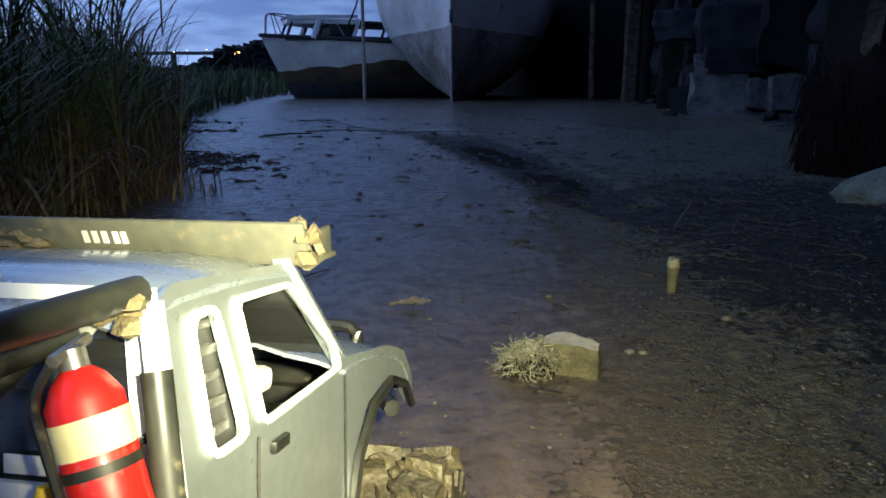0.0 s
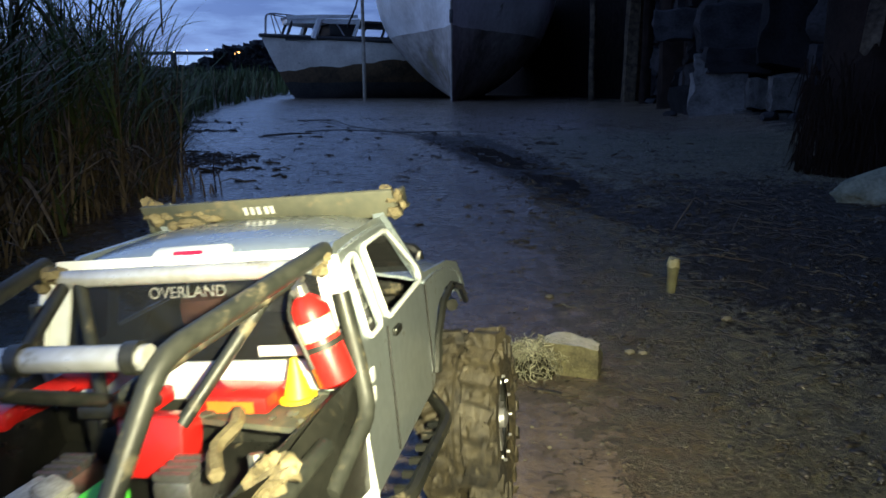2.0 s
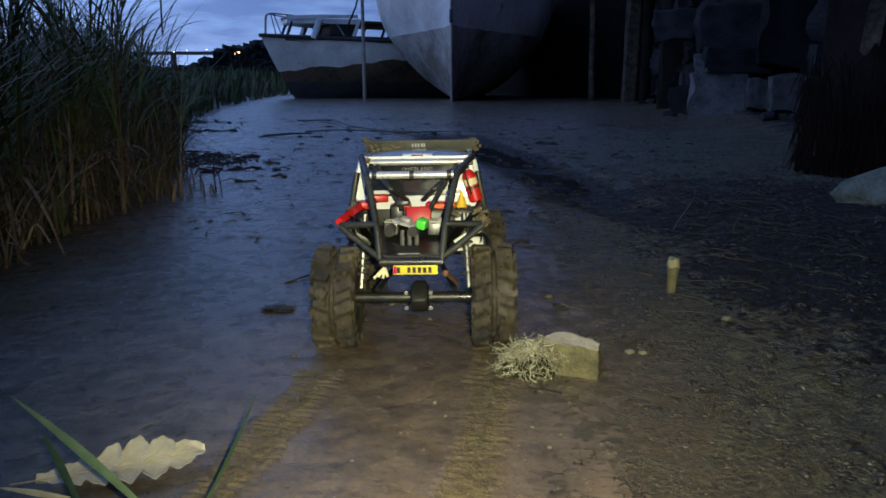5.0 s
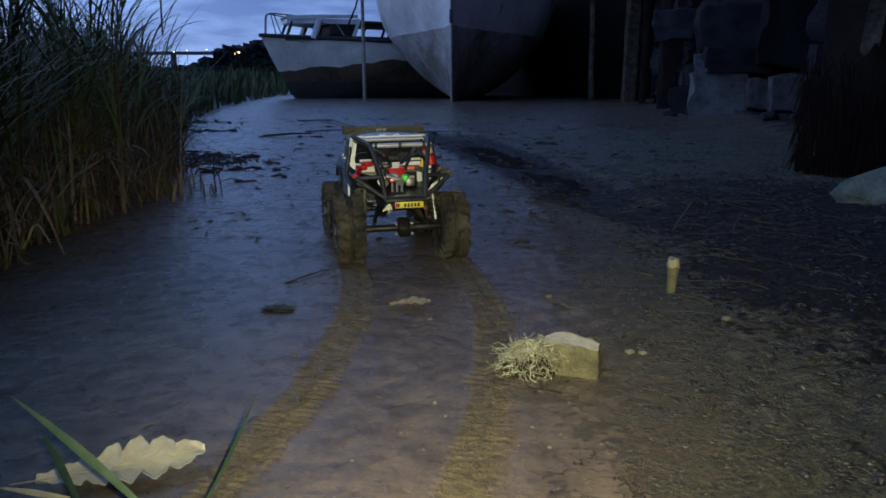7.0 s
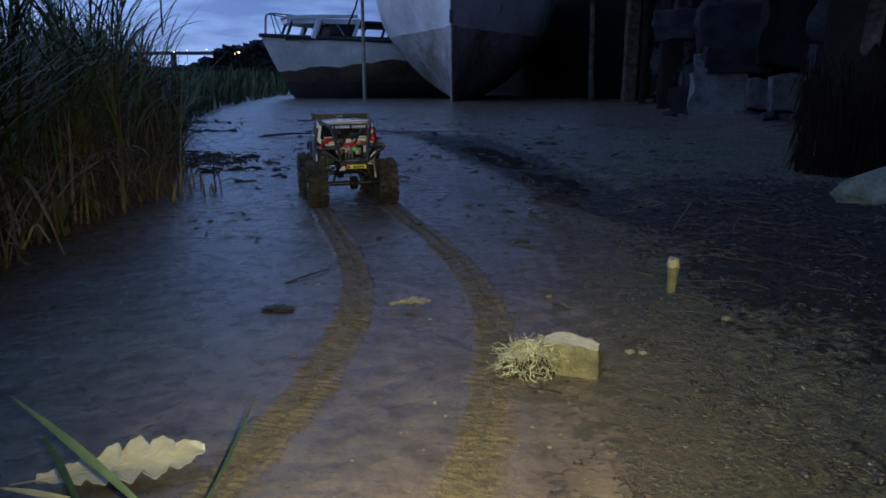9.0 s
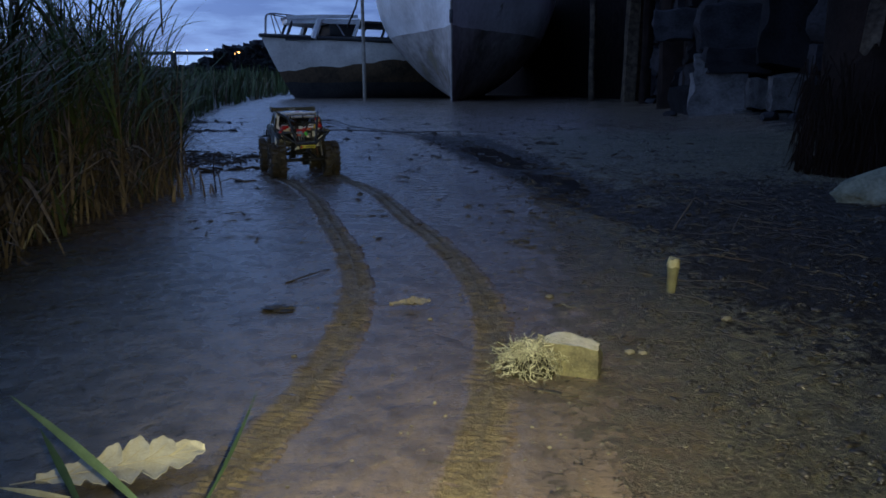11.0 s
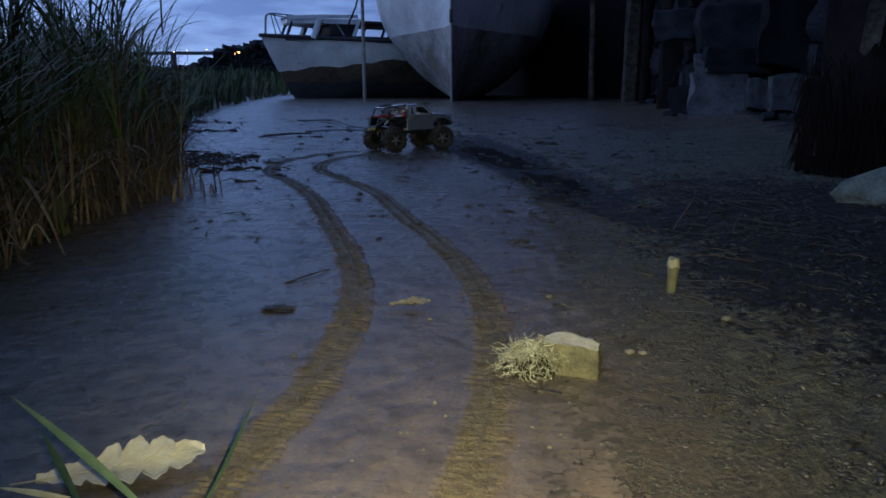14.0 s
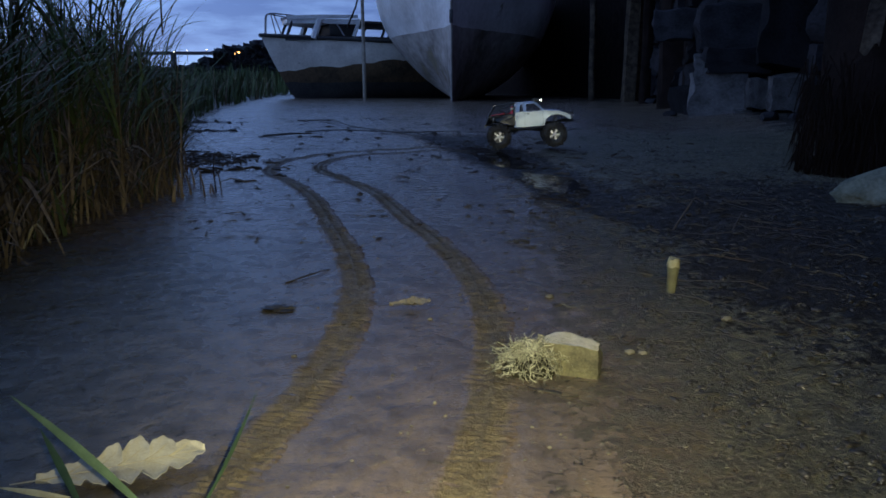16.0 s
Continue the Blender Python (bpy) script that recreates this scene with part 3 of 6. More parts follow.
    reed_object("far_reed_bed", "distant green reed bed behind the boats", verts, faces, slots)


build_reeds()


# ---- boats ----
def hull_mesh(length, beam, sheer, keel_z, levels, rake, deep, flare, seg=26, rows=10, full=0.42):
    """Hull with the stem at the origin, running along +y. levels: heights, as functions of y, at which the paint changes."""
    bm = bmesh.new()
    grid = []
    bands = len(levels) + 1
    total = bands * rows
    for i in range(seg + 1):
        s = (i / seg) ** 1.5
        ring = []
        top = sheer(s)
        marks = [keel_z] + [lv(s * length) for lv in levels] + [top]
        half = 0.5 * beam * (1 - (1 - min(1.0, s / full)) ** 1.9) * (1 - 0.12 * smooth_step(s, 0.75, 1.0))
        for j in range(total + 1):
            k = min(j // rows, bands - 1)
            z = marks[k] + (marks[k + 1] - marks[k]) * (j - k * rows) / rows
            q = (z - keel_z) / (top - keel_z)
            shape = math.sin(min(1.0, q * deep) * math.pi / 2) ** flare
            fine = 1 - 0.75 * (1 - smooth_step(s, 0.0, 0.30)) * (1 - q)
            dent = 1 + 0.012 * noise.noise(Vector((s * 9, q * 4, 3)))
            ring.append((half * shape * fine * dent, s * length - rake * q * (1 - s) ** 3 + 0.35 * rake * (1 - q) ** 2 * (1 - s) ** 3, z))
        grid.append(ring)
    vs = {}
    for sgn in (-1, 1):
        for i in range(seg + 1):
            for j in range(total + 1):
                w, y, z = grid[i][j]
                if sgn == 1 and (i == 0 or w < 1e-6):
                    vs[sgn, i, j] = vs[-1, i, j]
                else:
                    vs[sgn, i, j] = bm.verts.new((sgn * w, y, z))
        for i in range(seg):
            for j in range(total):
                f = []
                for key in ((sgn, i, j), (sgn, i + 1, j), (sgn, i + 1, j + 1), (sgn, i, j + 1)):
                    if vs[key] not in f:
                        f.append(vs[key])
                if len(f) > 2:
                    try:
                        bm.faces.new(f).material_index = bands - 1 - j // rows
                    except ValueError:
                        pass
    # deck and transom
    for i in range(seg):
        f = []
        for key in ((-1, i, total), (-1, i + 1, total), (1, i + 1, total), (1, i, total)):
            if vs[key] not in f:
                f.append(vs[key])
        if len(f) > 2:
            bm.faces.new(f).material_index = 0
    out = []
    for v in [vs[-1, seg, j] for j in range(total + 1)] + [vs[1, seg, j] for j in range(total, -1, -1)]:
        if v not in out:
            out.append(v)
    bm.faces.new(out).material_index = 0
    return bm


def build_big_boat():
    boat = tagged(new("fishing_boat"), "large white boat with fouled bottom aground on the mud", "boat")
    boat.matrix_world = pose(0.22, 20.0, -0.02, 0, 0, -5)
    bm = hull_mesh(15.0, 6.0, lambda s: 3.9 + 0.5 * (1 - s) ** 2 - 0.3 * s, 0.0, [lambda y: 1.98 + 0.03 * noise.noise(Vector((y * 2.5, 0, 0)))], 0.25, 1.12, 0.70, 60, 20, 0.42)
    hull = part("hull", bm, [HULL_WHITE, HULL_FOUL], boat)
    bm = bmesh.new()
    rod(bm, [(0, 0.02 - 0.25 * q + 0.09 * (1 - q) ** 2, 0.02 + 4.35 * q) for q in np.linspace(0, 1, 12)], 0.03, 8)
    part("stem", bm, HULL_FOUL, boat, "pale worn stem post")
    bm = bmesh.new()
    rod(bm, [(0, 0.15, -0.02), (0, 7, -0.05), (0, 14.6, -0.05)], 0.09, 8)
    part("keel", bm, HULL_DARK, boat)
    for sgn in (-1, 1):
        bm = bmesh.new()
        pts = []
        for s in np.linspace(0.0, 1, 24):
            half = 3.0 * (1 - (1 - min(1.0, s / 0.42)) ** 1.9) * (1 - 0.12 * smooth_step(s, 0.75, 1.0))
            pts.append((sgn * (half + 0.03), s * 15 - 0.25 * (1 - s) ** 3 - 0.03, 3.9 + 0.5 * (1 - s) ** 2 - 0.3 * s))
        rod(bm, pts, 0.07, 8)
        part("rubbing_strake", bm, BOAT_DARK, boat)
    bm = bmesh.new()
    box(bm, (0, 8.5, 4.7), (2.6, 3.4, 2.0), bevel=0.1, taper=0.92)
    part("wheelhouse", bm, BOAT_WHITE, boat)
    # worn marks on the bow
    bm = bmesh.new()
    box(bm, (0.0, -0.155, 2.20), (0.09, 0.06, 0.34), bevel=0.02)
    part("bow_plate", bm, BOAT_DARK, boat, "dark rusty patch on the stem")


build_big_boat()


def build_small_boat():
    boat = tagged(new("cabin_boat"), "small white cabin boat with rusty bottom aground", "boat")
    boat.matrix_world = pose(-5.2, 25.6, -0.05, 0, -1.5, -62)

    def sheer(s):
        return 1.9 + 0.28 * (1 - s) ** 2

    bm = hull_mesh(7.4, 2.7, sheer, 0.0, [lambda y: 0.62 + 0.05 * noise.noise(Vector((y * 2, 5, 0))), lambda y: 0.98 + 0.10 * min(y, 4) + 0.12 * noise.noise(Vector((y * 1.4, 2, 0))) + 0.05 * noise.noise(Vector((y * 5, 2, 0)))], 0.85, 1.3, 0.6, 60, 10, 0.5)
    part("hull", bm, [HULL_CREAM, HULL_RUST, HULL_DARK], boat)
    for sgn in (-1, 1):
        bm = bmesh.new()
        pts = []
        for s in np.linspace(0.0, 1, 20):
            half = 1.35 * (1 - (1 - min(1.0, s / 0.5)) ** 1.9) * (1 - 0.12 * smooth_step(s, 0.75, 1.0))
            pts.append((sgn * (half + 0.02), s * 7.4 - 0.85 * (1 - s) ** 3, sheer(s) - 0.05))
        rod(bm, pts, 0.06, 8)
        part("rubbing_strake", bm, BOAT_DARK, boat)
    # bow rail
    for sgn in (-1, 1):
        bm = bmesh.new()
        rod(bm, bent([(sgn * 0.05, -0.66, 2.15), (sgn * 0.08, -0.62, 2.84), (sgn * 0.45, 0.6, 2.72), (sgn * 0.8, 1.5, 2.55), (sgn * 0.95, 1.75, 2.05)], 0.2), 0.022, 8)
        rod(bm, [(sgn * 0.3, -0.2, 2.1), (sgn * 0.16, -0.4, 2.8)], 0.018, 6)
        part("bow_rail", bm, STEEL, boat, "bent galvanised bow rail")
    # open wheelhouse: roof on raked pillars, sky showing through
    posts = ((0.05, 0.36, 0.10, BOAT_DARK), (0.85, 0.74, 0.22, BOAT_WHITE), (2.15, 0.95, 0.12, BOAT_WHITE), (3.15, 0.98, 0.09, BOAT_DARK), (4.2, 0.98, 0.14, BOAT_DARK))
    bm = bmesh.new()
    sheet(bm, [(-0.30, 0.0), (-0.72, 0.9), (-0.95, 2.2), (0.95, 2.2), (0.72, 0.9), (0.30, 0.0)], [], lambda u, v: Vector((u, v, 2.66 + 0.02 * v - 0.06 * u * u)), 0.15)
    part("cabin_roof", bm, BOAT_WHITE, boat, "white wheelhouse roof")
    for sgn in (-1, 1):
        bm = bmesh.new()
        edge = [(0.31, -0.02), (0.74, 0.9), (0.97, 2.2)]
        for (u0, v0), (u1, v1) in zip(edge, edge[1:]):
            va = [bm.verts.new((sgn * u, v, z + 0.02 * v)) for u, v, z in ((u0, v0, 2.63), (u1, v1, 2.63), (u1, v1, 2.75), (u0, v0, 2.75))]
            bm.faces.new(va)
        bmesh.ops.recalc_face_normals(bm, faces=bm.faces)
        bmesh.ops.solidify(bm, geom=list(bm.faces), thickness=0.03)
        part("roof_fascia", bm, BOAT_WHITE, boat, "white edge of the wheelhouse roof")
    bm = bmesh.new()
    sheet(bm, [(-0.95, 2.22), (-0.98, 4.3), (0.98, 4.3), (0.95, 2.22)], [], lambda u, v: Vector((u, v, 2.66 - 0.05 * u * u)), 0.07)
    part("aft_roof", bm, BOAT_DARK, boat, "dark canvas aft roof")
    for y, w, t, m in posts:
        for sgn in (-1, 1):
            bm = bmesh.new()
            rod(bm, [(sgn * (w + 0.02), y - 0.14, 2.0), (sgn * (w - 0.04), y + 0.14, 2.66)], t * 0.5, 6)
            part("pillar", bm, m, boat)
    bm = bmesh.new()
    sheet(bm, [(-0.40, -0.1), (-0.80, 0.8), (-1.05, 2.2), (-1.05, 4.4), (1.05, 4.4), (1.05, 2.2), (0.80, 0.8), (0.40, -0.1)], [], lambda u, v: Vector((u, v, 2.10)), 0.14)
    part("coaming", bm, BOAT_DARK, boat)
    bm = bmesh.new()
    # a solid dark block stands for the shade inside the cabin, with the wheel
    box(bm, (0.1, 1.75, 2.36), (1.2, 1.0, 0.46), (0, 0, 4), 0.08)
    lathe(bm, [(-0.015, 0.26), (0.015, 0.26)], pose(-0.25, 1.15, 2.38, 20, 0, 0), 20)
    part("dark_interior", bm, BOAT_DARK, boat, "dark block for the shaded cabin inside, with steering wheel")
    bm = bmesh.new()
    box(bm, (0, 4.3, 2.38), (1.9, 0.16, 0.56), bevel=0.03)
    part("aft_bulkhead", bm, BOAT_DARK, boat)
    bm = bmesh.new()
    rod(bm, bent([(-0.9, 2.3, 2.68), (-0.9, 2.3, 2.80), (-0.9, 2.9, 2.80), (-0.9, 2.9, 2.68)], 0.06), 0.02, 6)
    part("grab_rail", bm, STEEL, boat)
    bm = bmesh.new()
    lathe(bm, [(-0.04, 0.09), (0.04, 0.09), (0.06, 0.05)], pose(-0.35, -0.1, 1.45, 0, 0, 60), 12)
    part("hawse_hole", bm, BOAT_DARK, boat)


build_small_boat()

bm = bmesh.new()
rod(bm, [(-2.46, 24.0, -0.3), (-2.47, 24.0, 1.6), (-2.49, 24.0, 4.2)], 0.062, 10, 0.05)
pole = thing("mooring_pole", bm, POLE_WOOD, "pale upright mooring pole driven into the mud", "pole")
bm = bmesh.new()
rod(bm, [(-2.49, 24.0, 3.6), (-2.75, 24.6, 2.9), (-3.1, 25.2, 2.35)], 0.03, 8)
part("mooring_rope", bm, BOAT_DARK, pole, "dark rope tied to the pole")


# ---- quay wall ----
WALL = [(0.6, 44.0), (4.2, 32.0), (5.6, 22.0), (4.55, 14.8), (3.35, 10.3), (4.35, 9.0), (3.4, 6.2), (2.25, 4.1), (1.95, 2.4), (2.3, 0.0), (2.6, -6.0)]

BLOCKS = [  # x, y, z, width, height, pale
    (3.44, 9.47, 0.27, 0.67, 0.58, True), (3.74, 9.07, 0.3, 0.24, 0.34, True), (3.97, 8.71, 0.3, 0.44, 0.39, True),
    (3.59, 9.37, 0.68, 0.78, 0.29, False), (3.33, 9.7, 0.68, 0.27, 0.23, True), (3.99, 8.83, 1.02, 0.67, 0.81, False),
    (3.54, 9.52, 1.09, 0.76, 0.54, False), (4.16, 8.46, 0.68, 0.21, 0.31, False), (3.03, 10.15, 1.17, 0.5, 0.37, False),
    (3.63, 9.17, 0.05, 0.21, 0.12, True), (4.06, 8.49, -0.02, 0.22, 0.17, True), (3.28, 9.72, 0.52, 0.13, 0.1, False)]


def build_wall():
    rnd = random.Random(21)
    verts, faces = [], []
    n = len(WALL)
    for x, y in WALL:
        # the high, unseen top also keeps skylight off the right side
        for dx, z in ((0.16, -0.4), (0.16, 5.6), (1.6, 5.6), (1.6, -0.4)):
            verts.append((x + dx, y + 0.1, z))
    for i in range(n - 1):
        for k in range(4):
            a, b = 4 * i + k, 4 * i + (k + 1) % 4
            faces.append((a, b, b + 4, a + 4))
    faces += [(0, 1, 2, 3), (4 * n - 4, 4 * n - 3, 4 * n - 2, 4 * n - 1)]
    # the core's near-black colour stands for the shade in the gaps between stones
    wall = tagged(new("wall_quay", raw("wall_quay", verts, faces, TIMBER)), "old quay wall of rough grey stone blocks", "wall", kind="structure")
    shapes = []
    for k in range(14):
        bm = bmesh.new()
        bmesh.ops.create_cube(bm, size=1.0)
        bmesh.ops.subdivide_edges(bm, edges=list(bm.edges), cuts=4, use_grid_fill=True)
        for q in bm.verts:
            q.co *= 1 - 0.22 * max(0.0, q.co.length - 0.55)
            q.co += 0.05 * Vector((noise.noise(q.co * 6 + Vector((k, 0, 0))), noise.noise(q.co * 6 + Vector((0, k, 0))), noise.noise(q.co * 6 + Vector((0, 0, k)))))
            q.co += 0.13 * Vector((noise.noise(q.co * 2.1 + Vector((k * 5.1, 0, 0))), noise.noise(q.co * 2.1 + Vector((0, k * 4.3, 9))), noise.noise(q.co * 2.1 + Vector((3, 0, k * 6.1)))))
        shapes.append(finish("stone", bm, STONE_SHADED))
    for (x0, y0), (x1, y1) in zip(WALL, WALL[1:]):
        length = math.hypot(x1 - x0, y1 - y0)
        turn = math.degrees(math.atan2(y1 - y0, x1 - x0))
        nearest = min(math.hypot(x0, y0), math.hypot(x1, y1))
        if y0 < 0.5 or nearest > 18:
            continue
        z = -0.12
        while z < 2.6:
            h = rnd.uniform(0.22, 0.55)
            s = -0.1
            while s < length:
                w = rnd.choice((0.3, 0.45, 0.6, 0.8, 1.1)) * rnd.uniform(0.8, 1.2)
                c = s + w / 2
                f = c / length
                ob = new("stone", rnd.choice(shapes))
                inset = rnd.uniform(-0.08, 0.26)
                ob.matrix_world = pose(x0 + (x1 - x0) * f + 0.12 + inset, y0 + (y1 - y0) * f, z + h / 2 + rnd.uniform(-0.03, 0.03), rnd.uniform(-6, 6), rnd.uniform(-9, 9), turn + rnd.uniform(-14, 14)) @ Matrix.Diagonal((w * 1.0, rnd.uniform(0.35, 0.6), h * rnd.uniform(0.85, 1.15), 1))
                ob.parent = wall
                s += w
            z += h
    # large squared blocks that face the mud, with gaps coloured dark as shade between them
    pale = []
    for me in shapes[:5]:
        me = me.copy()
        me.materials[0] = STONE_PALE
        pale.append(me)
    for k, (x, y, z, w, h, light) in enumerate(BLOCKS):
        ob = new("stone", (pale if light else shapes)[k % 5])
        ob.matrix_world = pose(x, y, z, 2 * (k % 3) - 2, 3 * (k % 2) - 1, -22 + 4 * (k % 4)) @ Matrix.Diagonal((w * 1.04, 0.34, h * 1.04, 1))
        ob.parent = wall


build_wall()

# plank deck above the wall, out of view, added to shade it from the sky
verts, faces = [], []
for i, (x, y) in enumerate(WALL[2:8]):
    for dx, z in ((-1.3, 3.3), (-1.3, 3.45), (1.0, 3.45), (1.0, 3.3)):
        verts.append((x + dx + (0.6 if i == 2 else 0.0), y, z))
for i in range(5):
    for k in range(4):
        a, b = 4 * i + k, 4 * i + (k + 1) % 4
        faces.append((a, b, b + 4, a + 4))
faces += [(0, 1, 2, 3), (20, 21, 22, 23)]
tagged(new("shade_deck", raw("shade_deck", verts, faces, TIMBER)), "unseen dark timber deck that shades the quay wall", "jetty", kind="structure")


def timber(x, y, r, h, material, label, lean=0.0, seed=0, square=False):
    """A weathered upright baulk, split and worn along its length."""
    bm = bmesh.new()
    n, rows = 14, 16
    rings = []
    for i in range(rows + 1):
        q = i / rows
        ring = []
        for k in range(n):
            a = 2 * math.pi * k / n
            w = r * (1 + 0.22 * noise.noise(Vector((math.cos(a) * 2 + seed, math.sin(a) * 2, q * 2.0))) + 0.12 * noise.noise(Vector((math.cos(a) * 6 + seed, math.sin(a) * 6, q * 5))))
            if square:
                w /= max(abs(math.cos(a)), abs(math.sin(a))) ** 0.8
            ring.append(bm.verts.new((x + w * math.cos(a) + lean * q * h, y + w * math.sin(a), -0.15 + (h + 0.15) * q + 0.02 * noise.noise(Vector((a, q, seed))))))
        rings.append(ring)
    for a, b in zip(rings, rings[1:]):
        for k in range(n):
            bm.faces.new((a[k], a[(k + 1) % n], b[(k + 1) % n], b[k]))
    bm.faces.new(rings[-1])
    return thing("timber_post", bm, material, label, "post", "timbers along the quay")


post = timber(1.85, 3.22, 0.24, 1.9, TIMBER, "thick tarred timber post with weed against the quay", 0.02, 3)
bm = bmesh.new()
box(bm, (0, 0, 0), (0.065, 0.03, 0.34))
bmesh.ops.subdivide_edges(bm, edges=list(bm.edges), cuts=6, use_grid_fill=True)
for q in bm.verts:
    q.co += Vector((0.25 * q.co.z * 0.1 + 0.03 * noise.noise(Vector((0, 0, q.co.z * 7))), 0.012 * noise.noise(q.co * 25), 0.10 * noise.noise(Vector((q.co.x * 22, 0, 3)))))
bmesh.ops.transform(bm, matrix=pose(1.675, 3.0, 0.66, 0, 4, -28), verts=bm.verts)
part("worn_face", bm, TIMBER_PALE, post, "pale splintered face of the timber")
rnd = random.Random(23)
bm = bmesh.new()
for k in range(700):
    a = rnd.uniform(2.2, 5.6)
    r = 0.25 + rnd.uniform(0.0, 0.06)
    z = 0.02 + 0.46 * rnd.random() ** 1.2
    x, y = 1.85 + r * math.cos(a), 3.22 + r * math.sin(a)
    drop = rnd.uniform(0.08, 0.26)
    w = Vector((rnd.uniform(-0.03, 0.03), rnd.uniform(-0.03, 0.03), 0))
    rod(bm, [(x, y, z + 0.02), (x + w.x, y + w.y, z - 0.5 * drop), (x + 1.6 * w.x, y + 1.6 * w.y, max(-0.02, z - drop))], rnd.uniform(0.002, 0.005), 4, 0.001)
thing("hanging_weed", bm, TIMBER, "black weed hanging on the tarred timber post", "seaweed", kind="stuff")
timber(2.12, 3.7, 0.12, 1.5, TIMBER, "dark split timber post against the quay", -0.03, 5)
timber(1.9, 2.9, 0.10, 0.34, TIMBER, "short rotten timber stump by the quay", 0.05, 6)
timber(4.0, 13.2, 0.27, 3.2, TIMBER, "thick tarred timber post with weed against the quay", -0.01, 8)
timber(3.75, 11.4, 0.2, 3.0, TIMBER, "thick tarred timber post with weed against the quay", 0.0, 9)
timber(4.75, 19.6, 0.17, 3.3, TIMBER_PALE, "weathered split timber post against the quay", 0.02, 10, True)
timber(5.15, 20.2, 0.17, 3.3, TIMBER_PALE, "weathered split timber post against the quay", 0.0, 12, True)
timber(4.1, 21.0, 0.09, 3.3, TIMBER_PALE, "thin weathered timber post against the quay", -0.02, 14)
timber(4.55, 17.2, 0.12, 2.8, TIMBER, "thin tarred timber post against the quay", 0.0, 16)


# ---- loose things on the mud ----
def rest(x, y):
    return ground_z(x, y)


def rock(name, x, y, size, material, label, seed, turn=0, sub=3, sink=0.25, rough=0.5, freq=1.3):
    bm = bmesh.new()
    lump(bm, (0, 0, 0), size, rough, seed, sub, freq)
    ob = thing(name, bm, material, label, "rock")
    ob.matrix_world = pose(x, y, rest(x, y) + size[2] * (1 - 2 * sink), 0, 0, turn)
    return ob


boulder = rock("boulder", 1.45, 2.36, (0.215, 0.11, 0.088), ROCK, "pale grey peaked boulder half sunk in mud", 4, 4, 4, 0.36, 0.22, 1.0)
for v in boulder.data.vertices:
    h = clamp(v.co.z / 0.085)
    v.co.x = v.co.x * (1 - 0.45 * h) - 0.01 * h
    v.co.y *= 1 - 0.35 * h
    v.co += Vector((1, 1, 1)) * 0.006 * noise.noise(v.co * 22)
for x, y, s, k in ((3.5, 9.6, 0.10, 1), (3.75, 9.3, 0.08, 2), (3.15, 7.3, 0.10, 3), (3.3, 7.1, 0.07, 4), (5.0, 16.5, 0.2, 5), (4.5, 16.5, 0.12, 6), (3.0, 10.0, 0.09, 7)):
    rock("fallen_stone", x, y, (s, s * 0.8, s * 0.6), STONE_SHADED, "small fallen stone at the foot of the quay", k, 20 * k, 2)


def build_block():
    """The pale block with its cap of dried weed."""
    bm = bmesh.new()
    box(bm, (0, 0, 0), (0.076, 0.046, 0.062))
    bmesh.ops.subdivide_edges(bm, edges=list(bm.edges), cuts=5, use_grid_fill=True)
    for q in bm.verts:
        k = 0.004 * noise.noise(q.co * 60) + 0.003 * noise.noise(q.co * 140 + Vector((3, 1, 2)))
        q.co += q.co.normalized() * (k - 0.5 * max(0, q.co.length - 0.041))
    # top faces take the paler colour, as lit from above
    for f in bm.faces:
        f.material_index = 1 if f.calc_center_median().z > 0.0285 else 0
    block = thing("stone_block", bm, [BLOCK_STONE, BLOCK_TOP], "small square stone block with pale top sunk in mud", "stone")
    block.matrix_world = pose(0.163, 0.905, rest(0.163, 0.905) + 0.009, -1, 3, -16)


build_block()


def build_weed():
    rnd = random.Random(31)
    bm = bmesh.new()
    lump(bm, (0, 0, 0.0), (0.034, 0.028, 0.016), 0.5, 3, 3, 2.0)
    weed = thing("seaweed_tuft", bm, WEED_MATTE, "tuft of pale dried seaweed beside the stone block", "seaweed", kind="stuff")
    bm = bmesh.new()
    for i in range(480):
        a, e = rnd.uniform(0, 6.28), rnd.uniform(-0.1, 1.5)
        p = Vector((0.040 * math.cos(a) * math.cos(e), 0.034 * math.sin(a) * math.cos(e), 0.003 + 0.026 * math.sin(e)))
        d = Vector((math.cos(a) * math.cos(e), math.sin(a) * math.cos(e), 0.8 * math.sin(e))).normalized()
        d = (0.35 * d + Vector((rnd.uniform(-1, 1), rnd.uniform(-1, 1), rnd.uniform(-0.6, 0.8)))).normalized()
        pts = [p]
        for k in range(6):
            d = (d * 0.9 + Vector((rnd.uniform(-1, 1), rnd.uniform(-1, 1), rnd.uniform(-1.0, 0.5))) * 0.8).normalized()
            pts.append(pts[-1] + d * rnd.uniform(0.0025, 0.0055))
        rod(bm, pts, rnd.uniform(0.0004, 0.0008), 4, 0.00035)
        if rnd.random() < 0.6:
            q = pts[2]
            rod(bm, [q, q + Vector((rnd.uniform(-1, 1), rnd.uniform(-1, 1), rnd.uniform(-0.3, 1))) * 0.006], 0.0005, 4, 0.0003)
    part("frond", bm, MOSS, weed, "pale branching dry fronds")
    weed.matrix_world = pose(0.110, 0.895, rest(0.110, 0.895) + 0.004, 0, 0, 10) @ Matrix.Diagonal((1.0, 0.95, 1.05, 1))


build_weed()


